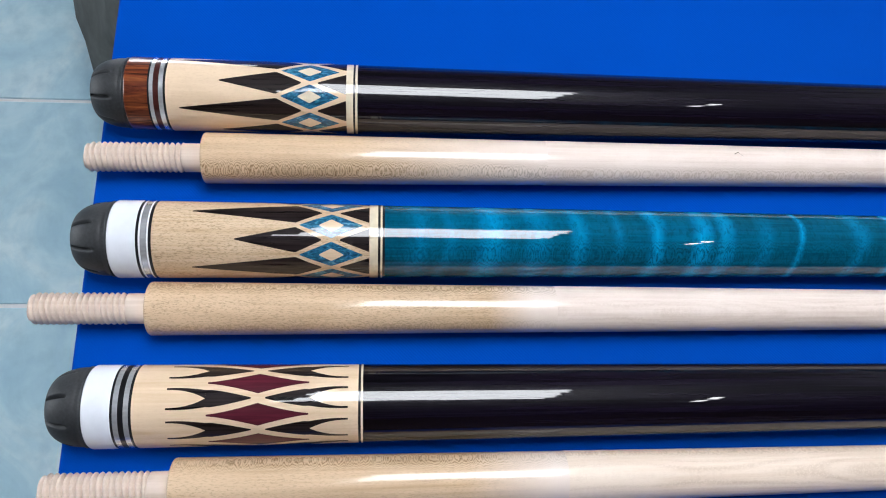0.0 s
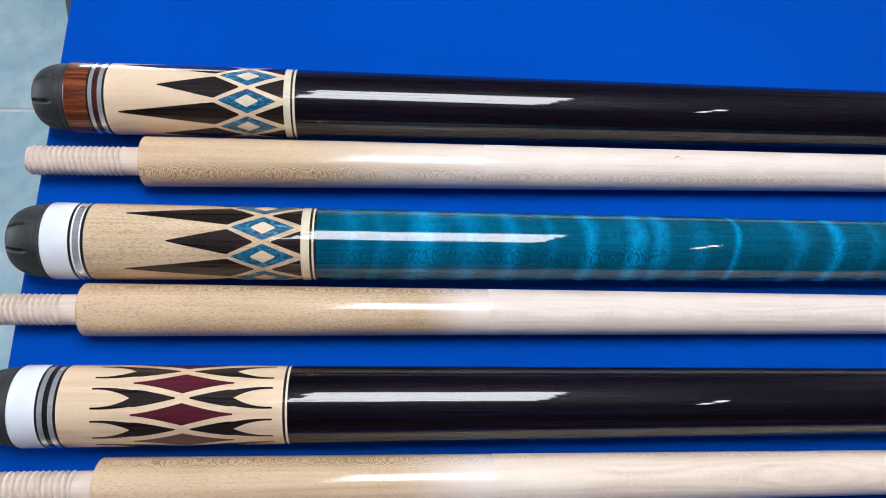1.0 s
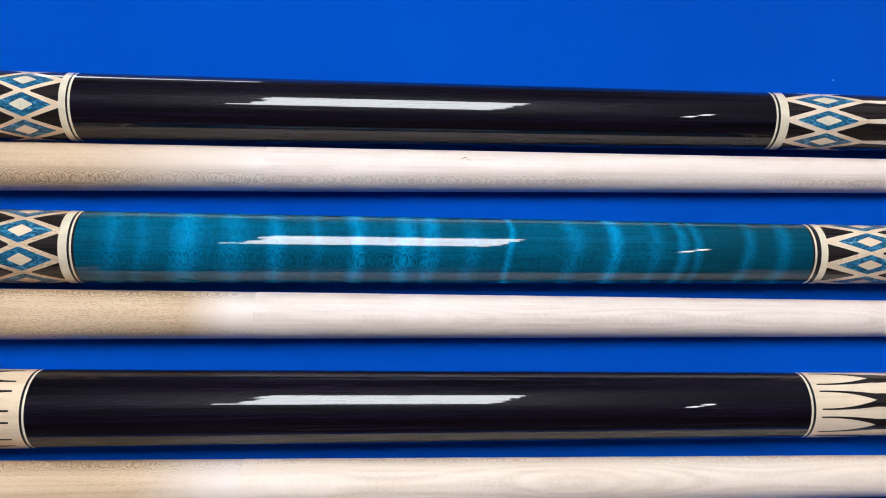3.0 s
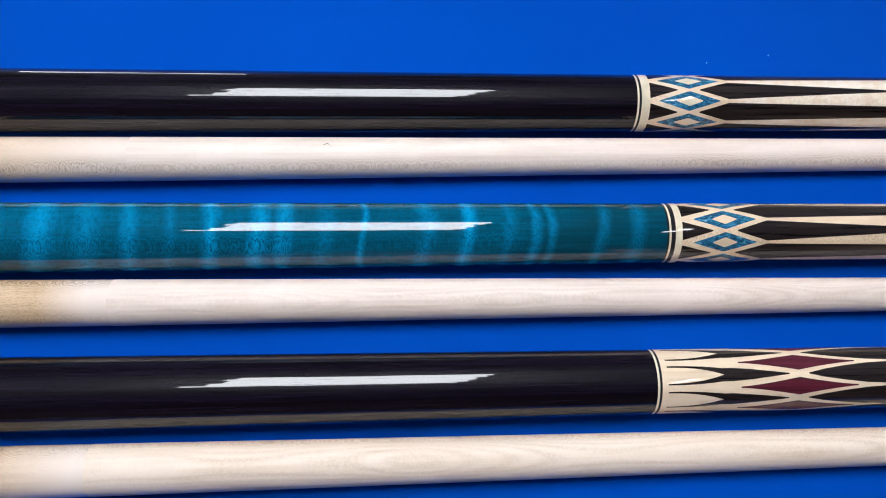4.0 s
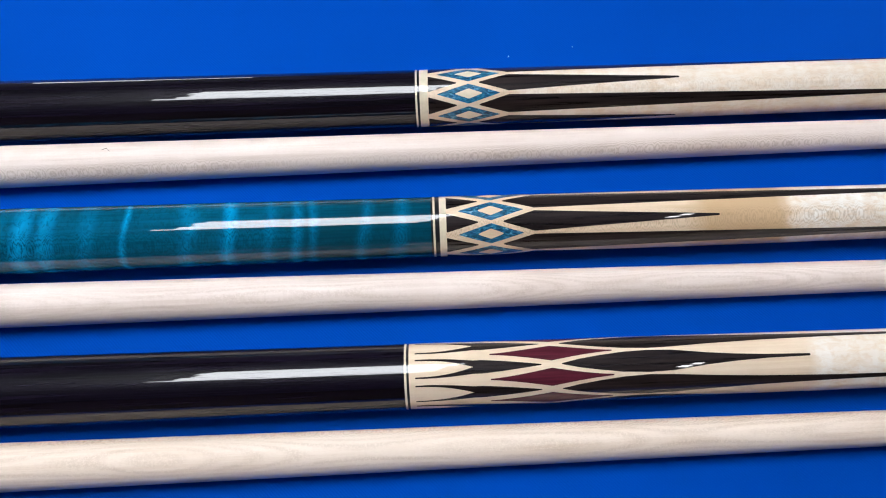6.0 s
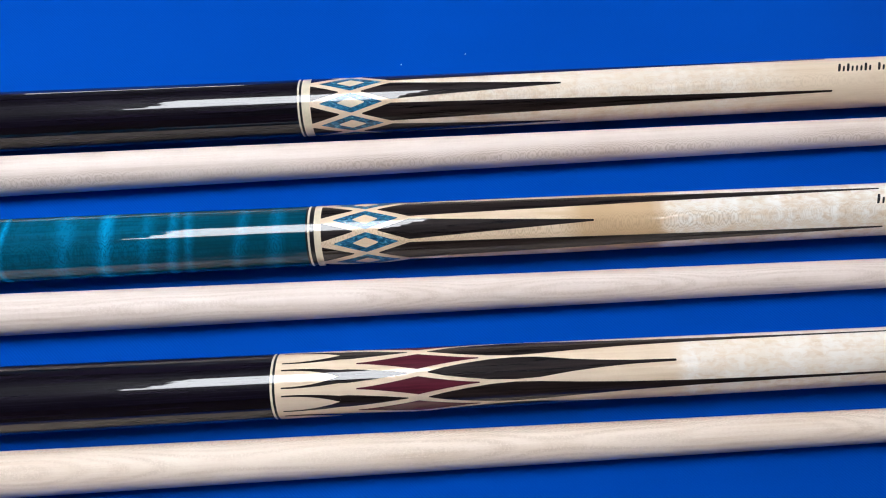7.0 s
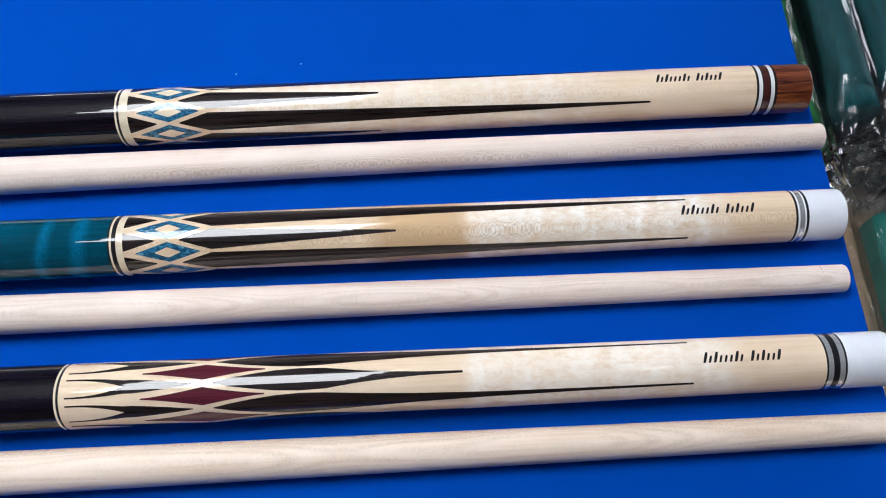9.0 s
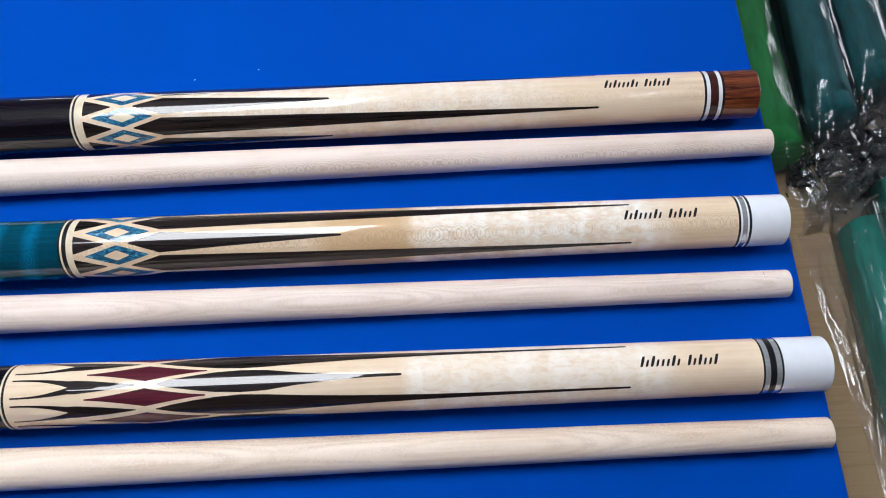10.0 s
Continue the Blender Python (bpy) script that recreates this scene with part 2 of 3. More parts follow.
def teal_curl():
    """Teal-stained curly maple: light curl bands across the grain over a dark green-blue ground."""
    m, n, l, b = material("teal_stained_maple")
    tc = n.new("ShaderNodeTexCoord")
    sep = n.new("ShaderNodeSeparateXYZ")
    l.new(tc.outputs["Object"], sep.inputs[0])
    wob = noise_tex(n, l, coords(n, l, (40, 45, 45)), 1.0, 1.5, 0.5)
    sh = n.new("ShaderNodeMath")
    sh.operation = "MULTIPLY_ADD"
    sh.inputs[1].default_value = 0.006
    l.new(wob, sh.inputs[0])
    sq = n.new("ShaderNodeMath")
    sq.operation = "MULTIPLY"
    l.new(sep.outputs[1], sq.inputs[0])
    l.new(sep.outputs[1], sq.inputs[1])
    bow = n.new("ShaderNodeMath")
    bow.operation = "MULTIPLY_ADD"
    bow.inputs[1].default_value = 14.0
    l.new(sq.outputs[0], bow.inputs[0])
    l.new(sep.outputs[0], bow.inputs[2])
    l.new(bow.outputs[0], sh.inputs[2])
    mr = n.new("ShaderNodeMapRange")
    mr.inputs["From Min"].default_value, mr.inputs["From Max"].default_value = TEAL_FROM + 0.0035, TEAL_TO + 0.0035
    l.new(sh.outputs[0], mr.inputs["Value"])

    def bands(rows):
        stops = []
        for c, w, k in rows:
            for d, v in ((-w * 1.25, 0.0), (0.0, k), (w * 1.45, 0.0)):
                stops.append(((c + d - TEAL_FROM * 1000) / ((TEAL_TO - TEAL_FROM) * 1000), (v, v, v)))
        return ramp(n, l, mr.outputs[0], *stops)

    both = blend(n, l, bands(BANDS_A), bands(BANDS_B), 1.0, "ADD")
    soft = noise_tex(n, l, coords(n, l, (160, 60, 60)), 1.0, 3, 0.6)
    both = blend(n, l, (0, 0, 0), both, ramp(n, l, soft, (0.25, (0.55, 0.55, 0.55)), (0.6, (1, 1, 1))))
    fine = noise_tex(n, l, coords(n, l, (30, 900, 900)), 1.0, 4, 0.6)
    big = noise_tex(n, l, coords(n, l, (28, 50, 50)), 1.0, 2)
    curl = noise_tex(n, l, coords(n, l, (620, 420, 420)), 1.0, 2, 0.5, 0.8)
    ground = blend(n, l, (0.0004, 0.043, 0.080), (0.0003, 0.100, 0.185), ramp(n, l, fine, (0.3, (0, 0, 0)), (0.7, (1, 1, 1))))
    ground = blend(n, l, ground, (0.004, 0.042, 0.062), ramp(n, l, big, (0.5, (0, 0, 0)), (0.72, (0.6, 0.6, 0.6))))
    # wide brighter stretches, and a duller stretch towards the forearm
    x = math_node(n, l, "MULTIPLY", along(n, l), 2.5)
    wide = ramp(n, l, x, (0.10, grey(0.05)), (0.17, grey(0.45)), (0.25, grey(0.30)), (0.33, grey(0.18)), (0.40, grey(0.40)), (0.47, grey(0.12)), (0.62, grey(0.22)), (0.70, grey(0)))
    ground = blend(n, l, ground, (0.0004, 0.20, 0.40), blend(n, l, (0, 0, 0), wide, ramp(n, l, soft, (0.3, grey(0.3)), (0.65, grey(1)))))
    ground = blend(n, l, ground, (0.0008, 0.034, 0.056), ramp(n, l, x, (0.64, grey(0)), (0.78, grey(0.5))))
    both = blend(n, l, (0, 0, 0), both, ramp(n, l, x, (0.62, grey(1)), (0.76, grey(0.45))))
    lit = blend(n, l, ground, (0.0005, 0.31, 0.64), both)
    lit = blend(n, l, lit, (0.001, 0.040, 0.070), layers(n, l, -38, 0.0148, 0.0075, 0.0026, 0.004, 0.00050, 0.8, 420))
    l.new(blend(n, l, lit, (0.001, 0.05, 0.08), ramp(n, l, curl, (0.50, (0, 0, 0)), (0.66, (0.42, 0.42, 0.42)))), b.inputs["Base Color"])
    lacquer(b, 1.0, 0.35)
    b.inputs["Specular IOR Level"].default_value = 0.0
    return brushed(m)


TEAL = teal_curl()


def rubber():
    m, n, l, b = material("black_rubber")
    f = noise_tex(n, l, coords(n, l, (900, 900, 900)), 1.0, 3)
    l.new(ramp(n, l, f, (0.3, (0.017, 0.019, 0.022)), (0.7, (0.031, 0.034, 0.038))), b.inputs["Base Color"])
    b.inputs["Roughness"].default_value = 0.55
    bump(n, l, b, f, 0.1, 0.0003)
    return m


RUBBER = rubber()


def cloth():
    m, n, l, b = material("blue_billiard_cloth")
    big = noise_tex(n, l, coords(n, l, (6, 6, 6)), 1.0, 3)
    fuzz = noise_tex(n, l, coords(n, l, (1500, 1500, 1500)), 1.0, 3, 0.7)
    wv = n.new("ShaderNodeTexWave")
    wv.wave_type, wv.bands_direction = "BANDS", "DIAGONAL"
    wv.inputs["Scale"].default_value = 1.0
    wv.inputs["Distortion"].default_value = 1.5
    l.new(coords(n, l, (420, 420, 420)), wv.inputs["Vector"])
    base = blend(n, l, (0.0001, 0.058, 0.385), (0.0001, 0.069, 0.445), ramp(n, l, big, (0.3, (0, 0, 0)), (0.7, (1, 1, 1))))
    base = blend(n, l, base, (0.0002, 0.082, 0.46), ramp(n, l, fuzz, (0.5, (0, 0, 0)), (0.8, (0.5, 0.5, 0.5))))
    l.new(base, b.inputs["Base Color"])
    b.inputs["Roughness"].default_value = 0.9
    b.inputs["Specular IOR Level"].default_value = 0.02
    h = blend(n, l, wv.outputs["Fac"], fuzz, 0.5)
    bump(n, l, b, h, 0.2, 0.0003)
    return m


CLOTH = cloth()


def tile_mat():
    m, n, l, b = material("pale_teal_tile")
    a = noise_tex(n, l, coords(n, l, (9, 9, 9), True), 1.0, 5, 0.6, 0.8)
    c = noise_tex(n, l, coords(n, l, (40, 40, 40), True), 1.0, 4, 0.6)
    base = ramp(n, l, a, (0.34, (0.41, 0.64, 0.78)), (0.5, (0.53, 0.76, 0.87)), (0.66, (0.70, 0.87, 0.94)))
    l.new(blend(n, l, base, (0.36, 0.58, 0.70), ramp(n, l, c, (0.46, (0, 0, 0)), (0.75, (0.5, 0.5, 0.5)))), b.inputs["Base Color"])
    b.inputs["Roughness"].default_value = 0.3
    return m


TILE = tile_mat()
GROUT = plain("pale_grout", (0.85, 0.86, 0.88), 0.8, vary=0.05, scale=(60, 60, 60))
PAINT = plain("wall_paint", (0.055, 0.053, 0.056), 0.7, vary=0.06, scale=(3, 3, 3))


def streak_ceiling():
    """Unseen dark ceiling; its paler patches are added to streak the handles' reflections."""
    m, n, l, b = material("streak_ceiling_paint")
    f = noise_tex(n, l, coords(n, l, (1.2, 3.4, 1)), 1.0, 5, 0.62, 0.6)
    l.new(ramp(n, l, f, (0.42, (0.010, 0.009, 0.013)), (0.50, (0.050, 0.044, 0.062)), (0.60, (0.19, 0.17, 0.24))), b.inputs["Base Color"])
    b.inputs["Roughness"].default_value = 0.8
    return m


CEIL = streak_ceiling()
FRAME = plain("window_frame_paint", (0.6, 0.6, 0.58), 0.5, vary=0.05)
BENCH = wood("tan_bench_wood", (0.48, 0.32, 0.17), (0.62, 0.44, 0.26), (0.36, 0.22, 0.11), False, 0.2)
DARK_WOOD = wood("dark_table_wood", (0.06, 0.035, 0.02), (0.12, 0.07, 0.04), (0.04, 0.02, 0.01), False, 0.2)


def fabric(name, lo, hi, scale=140):
    m, n, l, b = material(name)
    f = noise_tex(n, l, coords(n, l, (scale, scale * 0.3, scale), True), 1.0, 4, 0.6)
    l.new(ramp(n, l, f, (0.3, lo), (0.7, hi)), b.inputs["Base Color"])
    b.inputs["Roughness"].default_value = 0.75
    bump(n, l, b, f, 0.3, 0.001)
    return m


GREEN = fabric("bright_green_fabric", (0.01, 0.22, 0.05), (0.025, 0.34, 0.09))
TEAL_F = fabric("dark_teal_fabric", (0.0002, 0.058, 0.070), (0.0004, 0.105, 0.120))
EMERALD = fabric("emerald_fabric", (0.001, 0.14, 0.115), (0.003, 0.23, 0.18))
BAG = fabric("dark_grey_fabric", (0.03, 0.037, 0.037), (0.07, 0.08, 0.078), 60)
BLACK_FILM = plain("black_plastic_film", (0.018, 0.018, 0.021), 0.22, vary=0.4, scale=(60, 60, 60))
OLIVE = fabric("olive_fabric", (0.05, 0.06, 0.01), (0.10, 0.12, 0.02), 60)


def clear_film(name, pull, haze, gloss):
    m, n, l, b = material(name)
    out = n["Material Output"]
    n.remove(b)
    tr = n.new("ShaderNodeBsdfTransparent")
    tr.inputs[0].default_value = (0.98, 0.98, 0.98, 1)
    gl = n.new("ShaderNodeBsdfGlossy")
    gl.inputs["Roughness"].default_value = 0.11
    gl.inputs["Color"].default_value = (0.9, 0.9, 0.92, 1)
    f = noise_tex(n, l, coords(n, l, (90, pull, 90), True), 1.0, 3, 0.55, 1.0)
    bp = n.new("ShaderNodeBump")
    bp.inputs["Strength"].default_value = 0.35
    bp.inputs["Distance"].default_value = 0.003
    l.new(f, bp.inputs["Height"])
    l.new(bp.outputs[0], gl.inputs["Normal"])
    fr = n.new("ShaderNodeFresnel")
    fr.inputs["IOR"].default_value = 1.5
    l.new(bp.outputs[0], fr.inputs["Normal"])
    ad = n.new("ShaderNodeMath")
    ad.operation = "MULTIPLY_ADD"
    ad.inputs[1].default_value, ad.inputs[2].default_value = 0.9, gloss
    l.new(fr.outputs[0], ad.inputs[0])
    mx = n.new("ShaderNodeMixShader")
    l.new(ad.outputs[0], mx.inputs[0])
    df = n.new("ShaderNodeBsdfDiffuse")
    df.inputs[0].default_value = (0.75, 0.75, 0.77, 1)
    ms = n.new("ShaderNodeMixShader")
    ms.inputs[0].default_value = haze
    l.new(tr.outputs[0], ms.inputs[1])
    l.new(df.outputs[0], ms.inputs[2])
    l.new(ms.outputs[0], mx.inputs[1])
    l.new(gl.outputs[0], mx.inputs[2])
    l.new(mx.outputs[0], out.inputs[0])
    return m


FILM = clear_film("clear_plastic_film", 7, 0.012, 0.01)
LOOSE_FILM = clear_film("loose_plastic_film", 40, 0.09, 0.065)


def glow(name, colour, strength):
    m, n, l, b = material(name)
    b.inputs["Base Color"].default_value = (0.8, 0.8, 0.8, 1)
    b.inputs["Emission Color"].default_value = (*colour, 1)
    b.inputs["Emission Strength"].default_value = strength
    return m


LAMP_GLOW = glow("lamp_diffuser", (0.92, 0.955, 1.0), 18.8)
SPOT_GLOW = glow("spot_diffuser", (0.95, 0.97, 1.0), 28.0)
LAMP_BODY = plain("lamp_housing", (0.06, 0.06, 0.065), 0.5, vary=0.1)


# ---------- mesh helpers ----------
def put(name, bm, mat, parent=None, label="", smooth=True):
    bmesh.ops.recalc_face_normals(bm, faces=bm.faces)
    me = bpy.data.meshes.new(name)
    bm.to_mesh(me)
    bm.free()
    me.materials.append(mat)
    if smooth:
        for p in me.polygons:
            p.use_smooth = True
    o = new(name, me)
    if parent is not None:
        o.parent = parent
    if label:
        tagged(o, label)
    return o


def part(name, bm, mat, parent, label="", smooth=True):
    return put(name, bm, mat, parent, label, smooth)


def thing(name, m, label, category, group="", kind=""):
    e = new(name)
    e.empty_display_size = 0.02
    e.matrix_world = m
    return tagged(e, label, category, group, kind)


def box(bm, x0, x1, y0, y1, z0, z1, bevel=0.0):
    r = bmesh.ops.create_cube(bm, size=1.0, matrix=Matrix.LocRotScale(((x0 + x1) / 2, (y0 + y1) / 2, (z0 + z1) / 2), None, (x1 - x0, y1 - y0, z1 - z0)))
    if bevel:
        es = list({e for v in r["verts"] for e in v.link_edges})
        bmesh.ops.bevel(bm, geom=es, offset=bevel, segments=3, affect="EDGES", profile=0.5)
    return bm


class Cone:
    """A tapered stick whose lowest line lies on the cloth; s runs along it in metres, angles in degrees from the top."""

    def __init__(self, r0, r1):
        self.r0, self.r1 = r0, r1

    def r(self, s):
        return self.r0 + (self.r1 - self.r0) * s / 0.6

    def at(self, s, deg, off=0.0):
        r, a = self.r(s), radians(deg)
        return Vector((s, (r + off) * math.sin(a), r + (r + off) * math.cos(a)))


def turned(cone, profile, n=96):
    """A turned piece: profile of (s, offset from the cone) or (s, None, radius); ends are closed."""
    bm = bmesh.new()
    rings = []
    for p in profile:
        s = p[0]
        off = p[1] if p[1] is not None else p[2] - cone.r(s)
        rings.append([bm.verts.new(cone.at(s, 360.0 * i / n, off)) for i in range(n)])
    for a, b in zip(rings, rings[1:]):
        for i in range(n):
            bm.faces.new((a[i], a[(i + 1) % n], b[(i + 1) % n], b[i]))
    bm.faces.new(rings[0])
    bm.faces.new(rings[-1][::-1])
    bm.normal_update()
    for e in bm.edges:
        if len(e.link_faces) == 2 and e.calc_face_angle(0) > 0.6:
            e.smooth = False
    return bm


def band(cone, s0, s1, steps=1, off=0.0):
    return turned(cone, [(s0 + (s1 - s0) * i / steps, off) for i in range(steps + 1)])


def inlay(cone, strips, centre, off=0.00006, across=8, step=0.003):
    """A thin let-in sheet that follows the cone. strips: lists of stations (s in mm, low angle, high angle) about the centre."""
    bm = bmesh.new()
    for st in strips:
        rows = []
        for (a, al, ah), (b, bl, bh) in zip(st, st[1:]):
            k = max(1, math.ceil(abs(b - a) / 1000 / step))
            rows += [(a + (b - a) * i / k, al + (bl - al) * i / k, ah + (bh - ah) * i / k) for i in range(k)]
        rows.append(st[-1])
        grid = [[bm.verts.new(cone.at(s / 1000, centre + lo + (hi - lo) * j / across, off)) for j in range(across + 1)] for s, lo, hi in rows]
        for g, h in zip(grid, grid[1:]):
            for j in range(across):
                bm.faces.new((g[j], h[j], h[j + 1], g[j + 1]))
    bmesh.ops.remove_doubles(bm, verts=bm.verts, dist=1e-6)
    return bm


def diamond(s0, s1, half, blunt=0.6):
    m = (s0 + s1) / 2
    return [[(s0, -blunt, blunt), (m - 0.3, -half, half), (m + 0.3, -half, half), (s1, -blunt, blunt)]]


# ---------- room ----------
def slab(name, x0, x1, y0, y1, z0, z1, mat, label, category):
    return tagged(put(name, box(bmesh.new(), x0, x1, y0, y1, z0, z1), mat, None, "", False), label, category, "", "structure")


floor = slab("floor", X0, X1, Y0, Y1, FLOOR_Z - 0.1, FLOOR_Z - 0.004, GROUT, "pale grout bed of a tiled floor", "floor")
slab("ceiling", X0, X1, Y0, Y1, CEIL_Z, CEIL_Z + 0.1, CEIL, "unseen patchy ceiling that streaks reflections in the lacquer", "ceiling")
# unseen south wall, made dark so the lower sides of the cues reflect black
slab("wall_south", X0 - 0.1, X1 + 0.1, Y0 - 0.1, Y0, FLOOR_Z, CEIL_Z, DARK_WOOD, "unseen dark wall that keeps the cue reflections dark", "wall")


def open_wall(name, window, label, corner, turn, length, u0, u1, z0, z1):
    """A wall with one framed opening; it runs from the corner along its own x, its thickness outwards."""
    m = pose(*corner, 0, 0, 0) @ pose(0, 0, 0, 0, 0, turn)
    bm = bmesh.new()
    box(bm, 0, u0, 0, 0.1, FLOOR_Z, CEIL_Z)
    box(bm, u1, length, 0, 0.1, FLOOR_Z, CEIL_Z)
    if z0 > FLOOR_Z:
        box(bm, u0, u1, 0, 0.1, FLOOR_Z, z0)
    box(bm, u0, u1, 0, 0.1, z1, CEIL_Z)
    w = put(name, bm, PAINT, None, "", False)
    w.matrix_world = m
    tagged(w, "unseen painted wall with a framed opening for an area lamp", "wall", "", "structure")
    t = thing(window, m, label, window.split("_")[0], "", "structure")
    for u in (u0 + 0.02, (u0 + u1) / 2, u1 - 0.02):
        part("window_frame", box(bmesh.new(), u - 0.02, u + 0.02, 0.02, 0.07, z0, z1), FRAME, t, "", False)
    for z in (z0 + 0.02, z1 - 0.02):
        part("window_frame", box(bmesh.new(), u0 + 0.04, u1 - 0.04, 0.022, 0.068, z - 0.02, z + 0.02), FRAME, t, "", False)


open_wall("wall_north", "door_1", "painted doorway frame open to daylight", (X0 - 0.1, Y1, 0), 0, X1 - X0 + 0.2, 1.78, 2.82, FLOOR_Z, 0.06)
# both side windows are unseen, added to hold the east and west fill lamps
open_wall("wall_east", "window_1", "added unseen window frame holding a fill lamp", (X1, Y1, 0), -90, Y1 - Y0, 0.48, 2.82, 0.23, 1.57)
open_wall("wall_west", "window_2", "added unseen window frame holding a fill lamp", (X0, Y0, 0), 90, Y1 - Y0, 2.73, 4.27, 0.03, 1.37)

# ---------- table ----------
TX0, TX1, TY0, TY1 = -0.1078, 0.6622, -0.55, 0.75


def table():
    t = thing("display_table", pose(0, 0, FLOOR_Z), "low table covered in taut blue billiard cloth", "table")
    h = -FLOOR_Z
    bm = box(bmesh.new(), TX0 + 0.002, TX1 - 0.002, TY0 + 0.002, TY1 - 0.002, h - 0.032, h - 0.004)
    part("tabletop", bm, DARK_WOOD, t, "", False)
    # the cloth wraps over the rounded edge of the board
    bm = bmesh.new()
    box(bm, TX0, TX1, TY0, TY1, h - 0.030, h, 0.0025)
    part("cloth_cover", bm, CLOTH, t, "taut royal blue billiard cloth")
    for x in (TX0 + 0.05, TX1 - 0.05):
        for y in (TY0 + 0.06, TY1 - 0.06):
            part("leg", box(bmesh.new(), x - 0.022, x + 0.022, y - 0.022, y + 0.022, 0, h - 0.032, 0.003), DARK_WOOD, t, "", False)


table()

# ---------- cues ----------
L1 = dict(short=-49.5, long=-66.3, wide=-25.4, tip=-14.6, d0=-23.2, d1=1.7, i0=-15.9, i1=-6.1, apex=-7.3, base=5.0)


def rings(cone, butt, spans):
    for a, b, mat, lab in spans:
        part("ring", band(cone, a / 1000, b / 1000), mat, butt, lab)


def bumper(cone, s1, s0):
    """Black rubber bumper with a domed end and moulded slots; s0 is its outer end."""
    bm = bmesh.new()
    n, rr = 192, cone.r(s1) - 0.0007
    prof = [(s1, rr), (s1 - 0.0012, rr + 0.0002), (s1 - 0.0020, rr - 0.0004), (s1 - 0.0026, rr - 0.0002)]
    ln = s1 - 0.0026 - s0
    for k in range(1, 15):
        a = k / 14 * math.pi / 2
        prof.append((s1 - 0.0026 - ln * math.sin(a) ** 1.0, 0.0062 + (rr - 0.0064) * math.cos(a) ** 0.86))
    grid = []
    for k, (s, r) in enumerate(prof):
        row = []
        for i in range(n):
            deg = 360.0 * i / n
            d = abs((deg + 13) % 45 - 22.5)
            cut = 0.0032 * min(1.0, max(0.0, 1.6 * (1 - d / 3.4))) if 6 <= k <= 14 else 0.0
            row.append(bm.verts.new(cone.at(s, deg, r - cut - cone.r(s))))
        grid.append(row)
    for a, b in zip(grid, grid[1:]):
        for i in range(n):
            bm.faces.new((a[i], a[(i + 1) % n], b[(i + 1) % n], b[i]))
    bm.faces.new(grid[-1])
    bm.faces.new(grid[0])
    return bm


def cap(cone, s0, s1, round0=0.0, round1=0.0):
    """A turned collar with softened ends."""
    pr = []
    for k in range(5 if round0 else 1):
        a = k / 4 * math.pi / 2
        pr.append((s0 + round0 * (1 - math.cos(a)), -round0 * (1 - math.sin(a))) if round0 else (s0, 0.0))
    for k in range(5 if round1 else 1):
        a = k / 4 * math.pi / 2
        pr.append((s1 - round1 * (1 - math.sin(a)), -round1 * (1 - math.cos(a))) if round1 else (s1, 0.0))
    return turned(cone, pr)


def points_and_diamonds(cone, sleeve, g, phase, inner, flip=False):
    """The ring of ebony points, shell diamonds and ebony wedges let into a maple sleeve. phase: the angle of a short point."""
    for k in range(8):
        c = phase + 45 * k
        tip = g["short"] if k % 2 == 0 else g["long"]
        wd = g["half"]
        if not flip:
            st = [(tip, -0.9, 0.9), (g["wide"] - 0.6, -wd, wd), (g["wide"] + 0.3, -wd, wd), (g["tip"], -1.2, 1.2)]
            tri = [(g["apex"], -1.2, 1.2), (g["base"] - 0.5, -17, 17), (g["base"], -17, 17)]
        else:
            mid = g["wide"] + (tip - g["wide"]) * (0.30 if k % 2 == 0 else 0.45)
            f = 0.72 if k % 2 == 0 else 0.60
            st = [(g["tip"], -1.2, 1.2), (g["wide"] - 0.3, -wd, wd), (g["wide"] + 0.6, -wd, wd), (mid, -wd * f, wd * f), (tip - 0.5, -2.1, 2.1), (tip, -1.5, 1.5)]
            tri = [(g["base"], -17, 17), (g["base"] + 0.5, -17, 17), (g["apex"], -1.2, 1.2)]
        part("inlay_point", inlay(cone, [st], c), EBONY_INLAY, sleeve)
        part("inlay_wedge", inlay(cone, [tri], c), EBONY_INLAY, sleeve)
        d = c - 22.5
        part("inlay_diamond", inlay(cone, diamond(g["d0"], g["d1"], 19.5), d), SHELL, sleeve)
        part("diamond_centre", inlay(cone, diamond(g["i0"], g["i1"], 9.6, 0.9), d, 0.00011), inner, sleeve)


def fishtail(tail, notch, tip, spread):
    """Stations of one forked ebony piece: two tails, a notch and a pointed head."""
    w = 2.6
    body, up, lo = [], [], []
    for k in range(7):
        u = k / 6
        s = tail + (notch - tail) * u
        outer = spread + 1.2 + 0.9 * math.sin(u * math.pi) - (spread - 10.5) * u ** 1.6
        inner = (spread + 1.2 - w) * (1 - u ** 2.4)
        up.append((s, max(0.0, inner), outer))
        lo.append((s, -outer, -max(0.0, inner)))
    o0 = up[-1][2]
    for k in range(9):
        u = k / 8
        body.append((notch + (tip - notch) * u, -o0 * (1 - u ** 1.35) - 0.9, o0 * (1 - u ** 1.35) + 0.9))
    body[0] = (notch, -o0, o0)
    return [up, lo, body]


def wine_diamond(s0, s1, half):
    m = (s0 + s1) / 2
    st = []
    for k in range(-8, 9):
        u = abs(k) / 8
        w = half * (1 - u) ** 1.32 + 1.2 * u
        st.append((m + (s1 - s0) / 2 * k / 8, -w, w))
    return [st]


